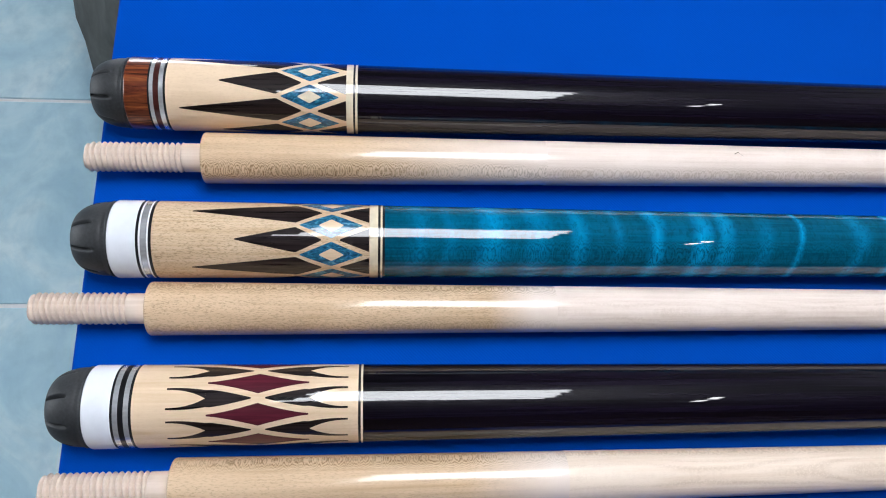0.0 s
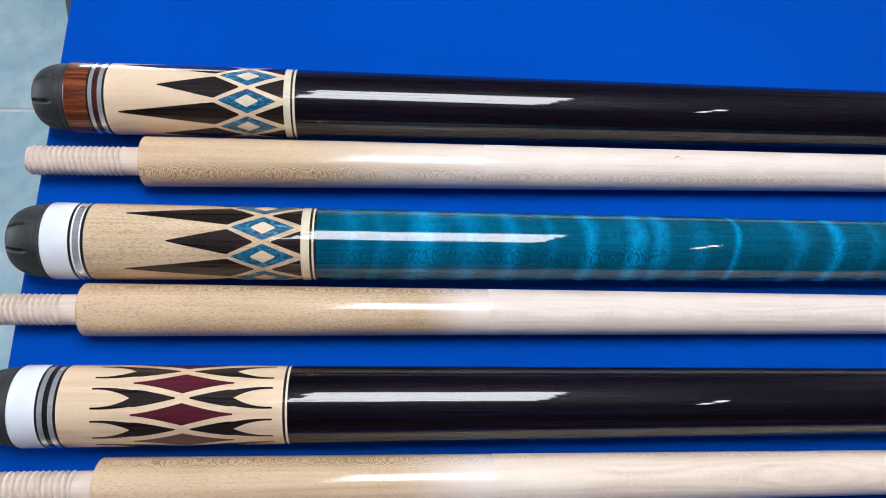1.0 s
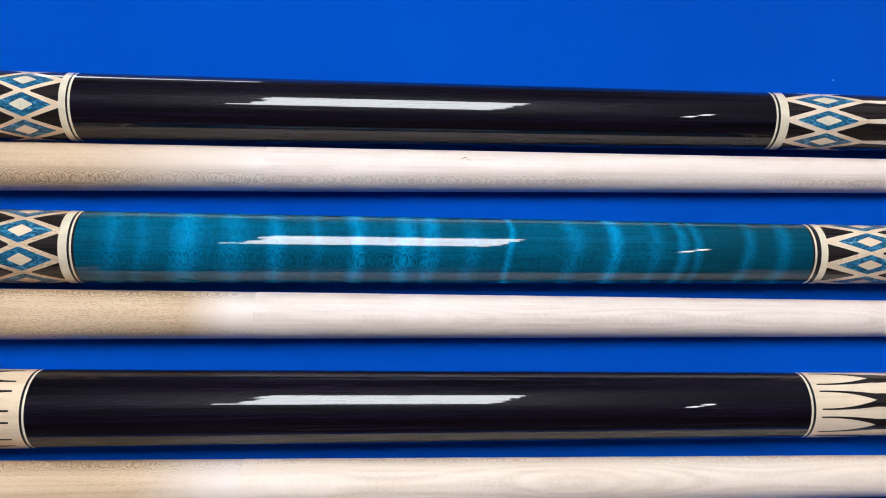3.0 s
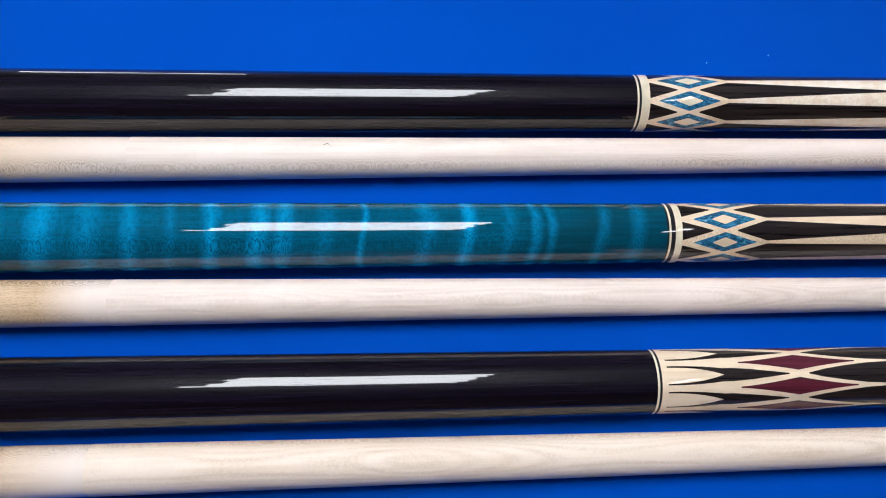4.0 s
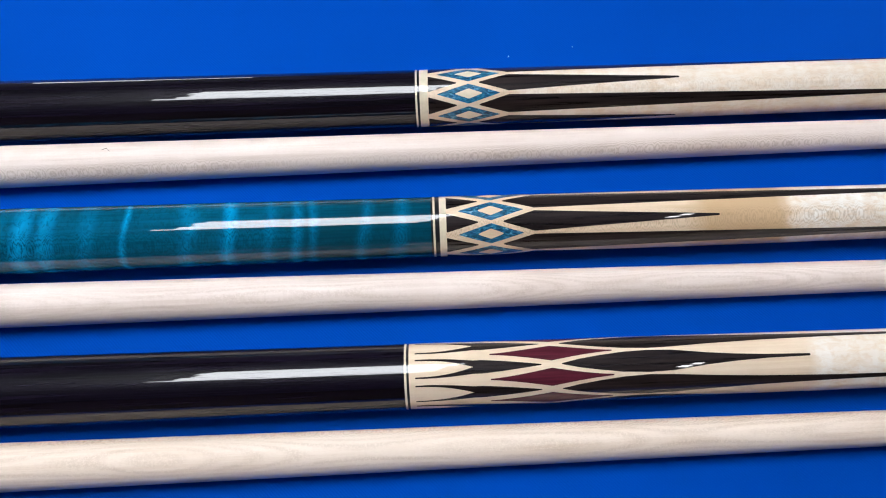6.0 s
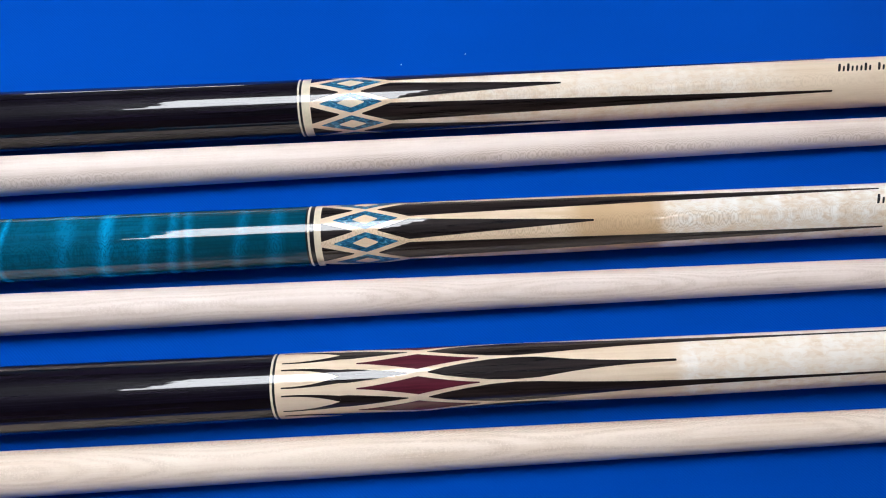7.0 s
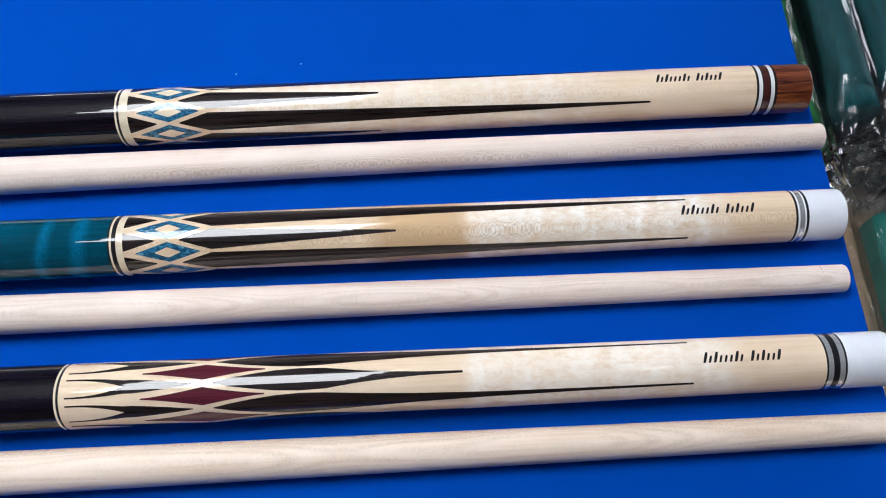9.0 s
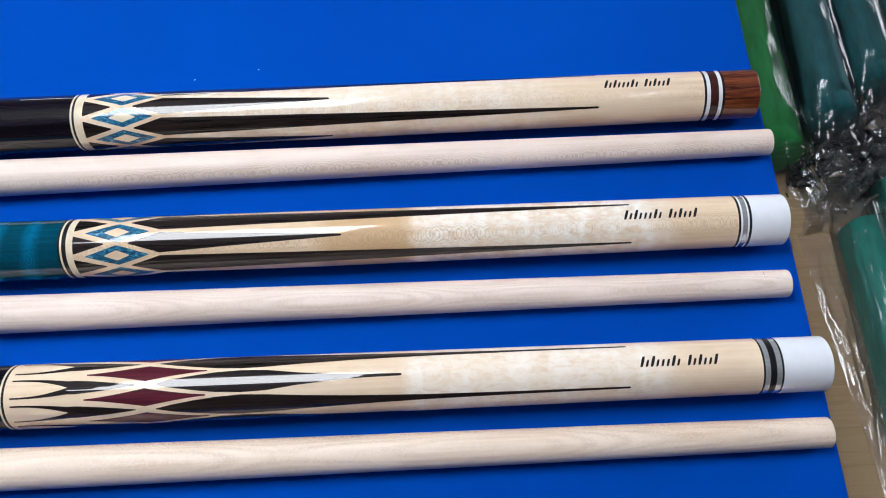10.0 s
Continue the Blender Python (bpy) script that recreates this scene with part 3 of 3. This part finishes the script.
def lettering(cone, sleeve, s0, s1, centre):
    """The maker's mark stands as plain dark slanting bars of two lengths."""
    bm = bmesh.new()
    total = s1 - s0
    for a, b, tall in ((0.0, 0.53, (0, 2, 6)), (0.60, 1.0, (0, 2, 5))):
        k = 8 if a == 0.0 else 6
        for i in range(k):
            st = s0 + total * (a + (b - a) * (i + 0.3) / k)
            hi = 12.0 if i in tall else 4.5
            wd = 1.25 if i in tall else 1.0
            rows = []
            for j in range(7):
                g = -9.5 + (hi + 9.5) * j / 6
                lean = 0.07 * (g + 9.5)
                taper = wd * (0.75 + 0.25 * math.sin(math.pi * j / 6))
                rows.append([bm.verts.new(cone.at((st + lean + e * taper) / 1000, centre + g, 0.00009)) for e in (-0.5, 0.5)])
            for p, q in zip(rows, rows[1:]):
                bm.faces.new((p[0], p[1], q[1], q[0]))
    part("lettering", bm, INK, sleeve, "small black printed marks on the maple", False)


def butt(y0, slope, r0, r1, label, build):
    cone = Cone(r0, r1)
    b = thing("cue_butt", pose(0, y0, 0, 0, 0, math.degrees(math.atan(slope))), label, "billiard cue", "cue butts on the cloth")
    build(cone, b)
    return b


def black_cue_with_blue(cone, b):
    part("bumper", bumper(cone, -0.0896, -0.1057), RUBBER, b, "black rubber bumper with moulded slots")
    part("butt_cap", cap(cone, -0.0896, -0.0794, 0.0012), ROSEWOOD, b, "glossy rosewood cap")
    rings(cone, b, [(-79.4, -78.6, BLACK_RING, ""), (-78.6, -77.0, SILVER, "silver ring"), (-77.0, -74.7, DARK_RED, ""), (-74.7, -72.8, SILVER, "silver ring"), (-72.8, -71.8, BLACK_RING, "")])
    sl = part("butt_sleeve", band(cone, -0.0718, 0.0050, 4), MAPLE, b, "pale maple sleeve with ebony and blue inlays")
    points_and_diamonds(cone, sl, dict(L1, half=18.8), -4.0, CREAM)
    rings(cone, b, [(5.0, 8.0, CREAM, ""), (8.0, 8.9, BLACK_RING, ""), (8.9, 9.9, CREAM, "")])
    part("handle", band(cone, 0.0099, 0.3290, 6), EBONY, b, "glossy black handle")
    rings(cone, b, [(329.0, 329.9, CREAM, ""), (329.9, 331.0, BLACK_RING, ""), (331.0, 334.6, CREAM, "")])
    fo = part("forearm", band(cone, 0.3346, 0.6277, 8), MAPLE_BLUE, b, "pale maple forearm with long ebony points")
    points_and_diamonds(cone, fo, dict(short=452, long=578.4, wide=372.7, tip=358.8, d0=339.3, d1=368.3, i0=347.7, i1=360.0, apex=348.1, base=335.0, half=18.8), -3.5, CREAM, True)
    lettering(cone, fo, 581.0, 612.0, 3.5)
    rings(cone, b, [(627.7, 628.8, BLACK_RING, ""), (628.8, 630.5, WHITE_RING, ""), (630.5, 631.0, BLACK_RING, ""), (631.0, 633.8, DARK_RED, ""), (633.8, 634.3, BLACK_RING, ""), (634.3, 636.0, WHITE_RING, ""), (636.0, 637.2, BLACK_RING, "")])
    part("joint_collar", cap(cone, 0.6372, 0.6538, 0, 0.0008), ROSEWOOD, b, "rosewood joint collar")


def teal_cue(cone, b):
    part("bumper", bumper(cone, -0.0888, -0.1053), RUBBER, b, "black rubber bumper with moulded slots")
    part("butt_cap", cap(cone, -0.0888, -0.0772, 0.0015), WHITE, b, "white plastic cap")
    rings(cone, b, [(-77.2, -76.1, BLACK_RING, ""), (-76.1, -75.4, WHITE_RING, ""), (-75.4, -72.9, SILVER, "silver ring"), (-72.9, -72.3, WHITE_RING, ""), (-72.3, -71.1, BLACK_RING, "")])
    sl = part("butt_sleeve", band(cone, -0.0711, 0.0159, 4), MAPLE_FIG, b, "figured maple sleeve with ebony and blue inlays")
    points_and_diamonds(cone, sl, dict(short=-38.5, long=-56.0, wide=-14.4, tip=-3.9, d0=-12.6, d1=13.0, i0=-4.6, i1=5.1, apex=3.8, base=15.7, half=18.7), -17.1, MAPLE)
    rings(cone, b, [(15.9, 19.3, CREAM, ""), (19.3, 20.3, BLACK_RING, ""), (20.3, 21.1, CREAM, ""), (21.1, 22.1, BLACK_RING, "")])
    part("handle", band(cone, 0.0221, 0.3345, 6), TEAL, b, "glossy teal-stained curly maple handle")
    rings(cone, b, [(334.5, 335.4, BLACK_RING, ""), (335.4, 336.3, CREAM, ""), (336.3, 338.2, BLACK_RING, ""), (338.2, 341.0, CREAM, "")])
    fo = part("forearm", band(cone, 0.3410, 0.6316, 8), MAPLE_SHEEN, b, "figured maple forearm with long ebony points")
    points_and_diamonds(cone, fo, dict(short=459.3, long=585.5, wide=379.5, tip=365.8, d0=346.5, d1=374.4, i0=355.0, i1=365.7, apex=354.8, base=341.2, half=19.6), -17.8, MAPLE, True)
    lettering(cone, fo, 582.0, 614.0, -1.5)
    rings(cone, b, [(631.6, 632.6, BLACK_RING, ""), (632.6, 633.4, WHITE_RING, ""), (633.4, 635.5, SILVER, "silver ring"), (635.5, 636.2, WHITE_RING, ""), (636.2, 637.3, BLACK_RING, "")])
    part("joint_collar", cap(cone, 0.6373, 0.6542, 0, 0.0008), WHITE, b, "white joint collar")


def black_cue_with_wine(cone, b):
    part("bumper", bumper(cone, -0.0904, -0.1060), RUBBER, b, "black rubber bumper with moulded slots")
    part("butt_cap", cap(cone, -0.0904, -0.0796, 0.0015), WHITE, b, "white plastic cap")
    rings(cone, b, [(-79.6, -78.7, BLACK_RING, ""), (-78.7, -76.8, SILVER, "silver ring"), (-76.8, -74.8, BLACK_RING, ""), (-74.8, -72.9, SILVER, "silver ring"), (-72.9, -71.9, BLACK_RING, "")])
    sl = part("butt_sleeve", band(cone, -0.0719, 0.0121, 4), MAPLE, b, "pale maple sleeve with ebony and wine-red inlays")
    for k in range(8):
        c = 2.2 + 45 * k
        part("inlay_fork", inlay(cone, fishtail(-59.5, -45.2, -28.3, 13.6), c), EBONY_INLAY, sl)
        part("inlay_fork", inlay(cone, fishtail(8.2, -6.4, -23.0, 14.2), c), EBONY_INLAY, sl)
        part("inlay_diamond", inlay(cone, wine_diamond(-44.7, -6.7, 16.0), c - 22.8), WINE_INLAY, sl)
    rings(cone, b, [(12.1, 13.1, BLACK_RING, ""), (13.1, 13.9, CREAM, "")])
    part("handle", band(cone, 0.0139, 0.3220, 6), EBONY, b, "glossy black handle")
    rings(cone, b, [(322.0, 322.9, CREAM, ""), (322.9, 323.9, BLACK_RING, "")])
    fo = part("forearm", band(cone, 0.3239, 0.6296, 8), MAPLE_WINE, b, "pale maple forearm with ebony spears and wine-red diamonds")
    for k in range(8):
        c = -1.0 + 45 * k
        part("inlay_fork", inlay(cone, fishtail(326.4, 349.6, 377.0, 15.6), c), EBONY_INLAY, fo)
        part("inlay_diamond", inlay(cone, wine_diamond(356.5, 405.8, 16.2), c - 22.6), WINE_INLAY, fo)
        tip = 485.0 if k % 2 == 0 else 576.6
        st = [(385.2, -0.9, 0.9), (392, -7.5, 7.5), (400, -13, 13), (410, -18.3, 18.3), (420, -20.5, 20.5), (430, -19.0, 19.0)]
        st += [(443, -11.5, 11.5), (455, -6.8, 6.8), (468, -3.6, 3.6), (tip - 0.5, -2.3, 2.3), (tip, -1.6, 1.6)] if k % 2 == 0 else [(445, -14.5, 14.5), (466, -9.6, 9.6), (495, -5.6, 5.6), (530, -3.4, 3.4), (tip - 0.5, -2.2, 2.2), (tip, -1.5, 1.5)]
        part("inlay_point", inlay(cone, [st], c), EBONY_INLAY, fo)
    lettering(cone, fo, 580.5, 612.0, 3.0)
    rings(cone, b, [(629.6, 630.4, BLACK_RING, ""), (630.4, 632.4, SILVER, "silver ring"), (632.4, 634.9, BLACK_RING, ""), (634.9, 637.0, SILVER, "silver ring"), (637.0, 637.8, BLACK_RING, "")])
    part("joint_collar", cap(cone, 0.6378, 0.6580, 0, 0.0010), WHITE, b, "white joint collar")


butt(0.06834, -0.0025, 0.01553, 0.01191, "black billiard cue butt with blue diamond inlays and rosewood cap", black_cue_with_blue)
butt(0.0, 0.0, 0.01572, 0.01168, "teal billiard cue butt with blue diamond inlays and white cap", teal_cue)
butt(-0.06867, 0.00431, 0.01557, 0.01161, "black billiard cue butt with wine-red diamond inlays and white cap", black_cue_with_wine)


def threaded_pin(cone, s0, s1):
    """Wooden joint pin with a rounded thread, a plain neck and a chamfered nose."""
    bm = bmesh.new()
    n, pitch, neck = 48, 0.00240, 0.0088
    rc, cz = 0.0066, cone.r(s1)
    m = 12
    turns = (s1 - neck - s0) / pitch
    rows = []
    total = int(turns * m)
    for k in range(total + 1):
        row = []
        for i in range(n):
            a = 2 * math.pi * i / n
            s = s0 + k * pitch / m
            u = (k / m + i / n) % 1.0
            crest = abs(math.sin(math.pi * u)) ** 0.65
            nose = min(1.0, (s - s0) / 0.0022)
            r = (rc - 0.0023 + 0.0023 * crest) * (0.82 + 0.18 * nose)
            row.append(bm.verts.new((s, r * math.sin(a), cz + r * math.cos(a))))
        rows.append(row)
    for s, r in ((s1 - neck + 0.0004, rc - 0.0003), (s1, rc - 0.0003)):
        rows.append([bm.verts.new((s, r * math.sin(2 * math.pi * i / n), cz + r * math.cos(2 * math.pi * i / n))) for i in range(n)])
    for a, b in zip(rows, rows[1:]):
        for i in range(n):
            bm.faces.new((a[i], a[(i + 1) % n], b[(i + 1) % n], b[i]))
    bm.faces.new(rows[0])
    bm.faces.new(rows[-1])
    return bm


def shaft(k, y0, slope, r0, r1, pin0, s0, seal, s1, label, marks=()):
    cone = Cone(r0, r1)
    b = thing("cue_shaft", pose(0, y0, 0, 0, 0, math.degrees(math.atan(slope))), label, "billiard cue", "cue shafts on the cloth")
    part("threaded_pin", threaded_pin(cone, pin0, s0), PIN_WOOD, b, "pale turned wooden thread")
    part("sealed_end", cap(cone, s0, seal, 0.0012), SHAFT_ENDS[k], b, "tan lacquered joint end")
    part("shaft_body", cap(cone, seal, s1, 0, 0.0008), SHAFT_BODIES[k], b, "raw pale maple taper")
    for a, z, lo, hi in marks:
        part("grain_mark", inlay(cone, [[(a, lo, hi), ((a + z) / 2, lo * 1.6, hi * 1.6), (z, lo * 0.4, hi * 0.4)]], 0.0, 0.00005), MARK, b, "small dark mark in the grain")


shaft(0, 0.04015, 0.00424, 0.01089, 0.00658, -0.1080, -0.0575, 0.095, 0.6594, "pale maple cue shaft with a wooden threaded end", ((183.0, 187.0, 9.5, 11.5),))
shaft(1, -0.02854, 0.00022, 0.01067, 0.00640, -0.1218, -0.0744, 0.095, 0.6534, "pale maple cue shaft with a wooden threaded end", ((641.6, 642.1, 16.0, 30.0),))
shaft(2, -0.09913, 0.00923, 0.01086, 0.00654, -0.1082, -0.0590, 0.095, 0.6568, "pale maple cue shaft with a wooden threaded end")


# ---------- lamps ----------
def panel_lamp(name, m, label, strips, length, width, glow_mat):
    """A housing with flat light strips in its underside, hung from the ceiling.
    strips: (from, to) across and (from, to) along, as shares of the half sizes."""
    t = thing(name, m, label, "lamp")
    part("housing", box(bmesh.new(), -length * 0.62, length * 0.62, -width / 2 - 0.015, width / 2 + 0.015, 0.004, 0.04, 0.004), LAMP_BODY, t, "", False)
    for y0, y1, x0, x1 in strips:
        part("diffuser", box(bmesh.new(), x0 * length / 2, x1 * length / 2, y0 * width / 2, y1 * width / 2, 0.0, 0.0038), glow_mat, t, "glowing white diffuser", False)
    up = CEIL_Z - m.translation.z
    for x in (-length * 0.4, length * 0.4):
        part("hanger", box(bmesh.new(), x - 0.004, x + 0.004, -0.004, 0.004, 0.04, up), LAMP_BODY, t, "", False)


panel_lamp("hanging_lamp", pose(0.14, 0.17, 1.0, 0, 0, -3), "bright hanging lamp with white strips over the table", ((-1, -0.80, -1.14, 0.86), (-0.78, -0.30, -0.97, 0.93), (-0.28, 0.30, -0.90, 0.96), (0.32, 0.70, -0.97, 1.03), (0.72, 1, -0.93, 1.07)), 0.45, 0.50, LAMP_GLOW)
panel_lamp("small_lamp", pose(1.19, -0.48, 2.2, 0, 0, -2), "small bright two-strip lamp near the ceiling", ((-1, -0.2, -1.2, 0.4), (0.15, 1, -0.5, 1.1)), 0.045, 0.50, SPOT_GLOW)


# ---------- wrapped goods beside the table ----------
BENCH_Z = -0.30


def bench():
    t = thing("wooden_bench", pose(0, 0, FLOOR_Z), "tan wooden bench standing beside the table", "bench")
    h = BENCH_Z - FLOOR_Z
    part("seat", box(bmesh.new(), 0.67, 1.25, -0.7, 0.95, h - 0.03, h, 0.003), BENCH, t, "", False)
    for x in (0.72, 1.2):
        for y in (-0.6, 0.85):
            part("leg", box(bmesh.new(), x - 0.025, x + 0.025, y - 0.025, y + 0.025, 0, h - 0.03), BENCH, t, "", False)


bench()


def crease(p):
    """Sharp ridges, 0 to 1."""
    return (1 - min(1.0, 1.6 * abs(noise.noise(p)))) ** 2


def roll(name, x, y0, y1, z, rx, rz, mat, label, seed, slack=1.09, tail=0.035):
    """A rolled fabric piece in a loose clear sleeve whose open end is crumpled."""
    t = thing(name, pose(x, y0, z), label, "wrapped roll", "wrapped fabric rolls")
    ln = y1 - y0

    def tube(grow, a0, a1, film, n, k):
        bm = bmesh.new()
        rows = []
        for j in range(k + 1):
            y = a0 + (a1 - a0) * j / k
            row = []
            c = max(0.0, 1 - (y - a0) / 0.06) if film else 0.0
            for i in range(n):
                a = 2 * math.pi * i / n
                ca, sa = math.cos(a), math.sin(a)
                if film:
                    d = 0.0026 * crease(Vector((ca * 2.2 + seed, sa * 2.2, y * 7 + seed)))
                    d += 0.0012 * crease(Vector((ca * 5 + seed, sa * 5, y * 26)))
                    d += c * (0.0050 * crease(Vector((ca * 4, sa * 4 + seed, y * 45))) + 0.0025 * crease(Vector((ca * 9, sa * 9 + seed, y * 110))))
                else:
                    d = 0.0005 * noise.noise(Vector((ca * 1.7 + seed, sa * 1.7, y * 12)))
                ex = rx * grow * (1 + 0.2 * c) + d
                ez = rz * grow * (1 - 0.45 * c) + d
                row.append(bm.verts.new((ex * math.copysign(abs(ca) ** 0.82, ca), y, rz + ez * math.copysign(abs(sa) ** 0.82, sa) - rz * 0.3 * c)))
            rows.append(row)
        for a, b in zip(rows, rows[1:]):
            for i in range(n):
                bm.faces.new((a[i], a[(i + 1) % n], b[(i + 1) % n], b[i]))
        if not film:
            bm.faces.new(rows[0])
            bm.faces.new(rows[-1])
        return bm

    part("fabric_roll", tube(1.0, 0.0, ln, False, 40, 30), mat, t)
    part("plastic_sleeve", tube(slack, -tail, ln + 0.01, True, 72, 150), FILM, t, "crumpled clear plastic sleeve")


roll("wrapped_roll", 0.774, 0.185, 0.75, -0.30, 0.034, 0.034, GREEN, "bright green fabric roll in clear plastic", 1.0, 1.08)
roll("wrapped_roll", 0.830, 0.205, 0.75, -0.30, 0.020, 0.040, TEAL_F, "dark teal fabric roll in crumpled clear plastic", 2.3)
roll("wrapped_roll", 0.872, 0.235, 0.75, -0.30, 0.020, 0.040, TEAL_F, "dark teal fabric roll in crumpled clear plastic", 3.1)
roll("wrapped_roll", 0.914, 0.255, 0.75, -0.30, 0.020, 0.040, TEAL_F, "dark teal fabric roll in crumpled clear plastic", 4.7)
roll("wrapped_roll", 0.847, -0.45, 0.120, -0.30, 0.0145, 0.024, EMERALD, "emerald fabric roll in crumpled clear plastic", 5.9, 1.1)
roll("wrapped_roll", 0.885, -0.45, 0.155, -0.30, 0.021, 0.030, EMERALD, "emerald fabric roll in crumpled clear plastic", 7.7, 1.1)


def crumpled(name, x0, x1, y0, y1, seed, high, label, nx=70, ny=60, fx=45, fy=38, lean=0.0):
    """A loose bunch of clear wrapping lying on the bench, creased into facets."""
    bm = bmesh.new()
    rows = []
    for j in range(ny + 1):
        row = []
        for i in range(nx + 1):
            u, v = i / nx, j / ny
            edge = min(1.0, 5 * min(u, 1 - u, v, 1 - v) + 0.02)
            x, y = x0 + (x1 - x0) * u + lean * (y1 - y0) * (1 - v), y0 + (y1 - y0) * v
            p = Vector((x * fx + seed, y * fy, seed))
            h = 0.50 * crease(p) + 0.28 * crease(p * 2.3) + 0.16 * crease(p * 4.7) + 0.35 * abs(noise.noise(p * 0.6))
            jx = min(0.008, 0.1 * (x1 - x0)) * noise.noise(p * 1.3 + Vector((9, 0, 0)))
            jy = 0.008 * noise.noise(p * 1.3 + Vector((0, 9, 0)))
            row.append(bm.verts.new((x + jx, y + jy, BENCH_Z + 0.001 + high * edge * h)))
        rows.append(row)
    for a, b in zip(rows, rows[1:]):
        for i in range(nx):
            bm.faces.new((a[i], a[i + 1], b[i + 1], b[i]))
    o = put(name, bm, LOOSE_FILM)
    if sum(f.normal.z for f in o.data.polygons) < 0:
        o.data.flip_normals()
    tagged(o, label, "plastic wrap")


crumpled("plastic_wrap", 0.812, 0.90, 0.125, 0.205, 3.0, 0.055, "crumpled clear plastic wrapping on the wooden bench")
crumpled("plastic_wrap", 0.825, 1.0, 0.135, 0.255, 8.0, 0.085, "crumpled clear plastic wrapping beside teal rolls")
crumpled("plastic_wrap", 0.806, 0.842, -0.40, 0.125, 12.0, 0.013, "long loose edge of clear wrapping beside emerald roll", 36, 120, 55, 8, 0.08)


def folded_bag():
    # added dark lump under the clear wrap, standing in for the shaded gap
    bm = bmesh.new()
    bmesh.ops.create_icosphere(bm, subdivisions=6, radius=1.0)
    for v in bm.verts:
        q = v.co.copy()
        d = 0.8 + 0.3 * noise.noise(q * 1.6 + Vector((4, 0, 0))) + 0.22 * crease(q * 2.4) + 0.12 * crease(q * 5.5)
        v.co = Vector((0.888 + q.x * 0.072 * d, 0.182 + q.y * 0.030 * d, BENCH_Z + max(0.0, 0.018 + q.z * 0.024 * d)))
    tagged(put("folded_bag", bm, BLACK_FILM), "crumpled dark plastic added to darken the gap between rolls", "bag")


folded_bag()


# ---------- bag on the floor ----------
def bag():
    t = thing("cloth_bag", pose(-0.20, 0.62, FLOOR_Z), "dark grey cloth bag slumped on the floor", "bag")

    def lump(cx, cy, rx, ry, rz, seed):
        bm = bmesh.new()
        bmesh.ops.create_icosphere(bm, subdivisions=4, radius=1.0)
        for v in bm.verts:
            d = 1 + 0.12 * noise.noise(v.co * 2.2 + Vector((seed, 0, 0))) + 0.05 * noise.noise(v.co * 6)
            v.co = Vector((cx + v.co.x * rx * d, cy + v.co.y * ry * d, max(0.0, rz + v.co.z * rz * d)))
        return bm

    part("bag_body", lump(0, 0, 0.17, 0.30, 0.15, 1.0), BAG, t)
    part("bag_flap", lump(-0.228, 0.066, 0.036, 0.055, 0.055, 5.0), OLIVE, t, "olive cloth flap")


bag()


# ---------- lint on the cloth ----------
def lint():
    bm = bmesh.new()
    spots = [(0.3763, 0.0996), (0.4095, 0.104)]
    rnd = random.Random(5)
    spots += [(rnd.uniform(-0.09, 0.64), rnd.choice((rnd.uniform(0.1, 0.24), rnd.uniform(0.1, 0.2), rnd.uniform(-0.16, -0.13)))) for _ in range(2)]
    for x, y in spots:
        a = rnd.uniform(0, 6.28)
        ln = rnd.uniform(0.0002, 0.0005)
        d = Vector((math.cos(a), math.sin(a), 0)) * ln
        p = Vector((-d.y, d.x, 0)).normalized() * 0.00013
        c = Vector((x, y, 0.0002))
        top = c + Vector((0, 0, 0.0003))
        vs = [bm.verts.new(q) for q in (c - d - p, c + d - p, c + d + p, c - d + p)]
        tp = [bm.verts.new(q) for q in (top - d * 0.6, top + d * 0.6)]
        bm.faces.new((vs[0], vs[1], tp[1], tp[0]))
        bm.faces.new((vs[2], vs[3], tp[0], tp[1]))
        bm.faces.new((vs[1], vs[2], tp[1]))
        bm.faces.new((vs[3], vs[0], tp[0]))
    tagged(put("lint", bm, GROUT), "tiny pale lint specks on the blue cloth", "lint", "", "stuff")


lint()

# ---------- floor tiles ----------
TILE_W = 0.31
tile_bm = box(bmesh.new(), -TILE_W / 2 + 0.003, TILE_W / 2 - 0.003, -TILE_W / 2 + 0.003, TILE_W / 2 - 0.003, -0.004, 0.0, 0.001)
tile_mesh = bpy.data.meshes.new("tile")
tile_bm.to_mesh(tile_mesh)
tile_bm.free()
tile_mesh.materials.append(TILE)
ty = 0.463 - TILE_W * 10 + TILE_W / 2
far_tiles = bmesh.new()
for i in range(22):
    for j in range(21):
        x, y = -0.60 - TILE_W * 8 + TILE_W * (i + 0.5), ty + TILE_W * j
        if not (X0 + 0.16 < x < X1 - 0.16 and Y0 + 0.16 < y < Y1 - 0.16):
            continue
        if -1.9 < x < 0.7 and -1.4 < y < 2.2:
            o = new("tile", tile_mesh)
            o.parent = floor
            o.location = (x, y, FLOOR_Z)
        else:
            h = TILE_W / 2 - 0.003
            far_tiles.faces.new([far_tiles.verts.new((x + a * h, y + b * h, FLOOR_Z)) for a, b in ((-1, -1), (1, -1), (1, 1), (-1, 1))])
rest = part("far_tiles", far_tiles, TILE, floor, "", False)
tagged(rest, kind="stuff")
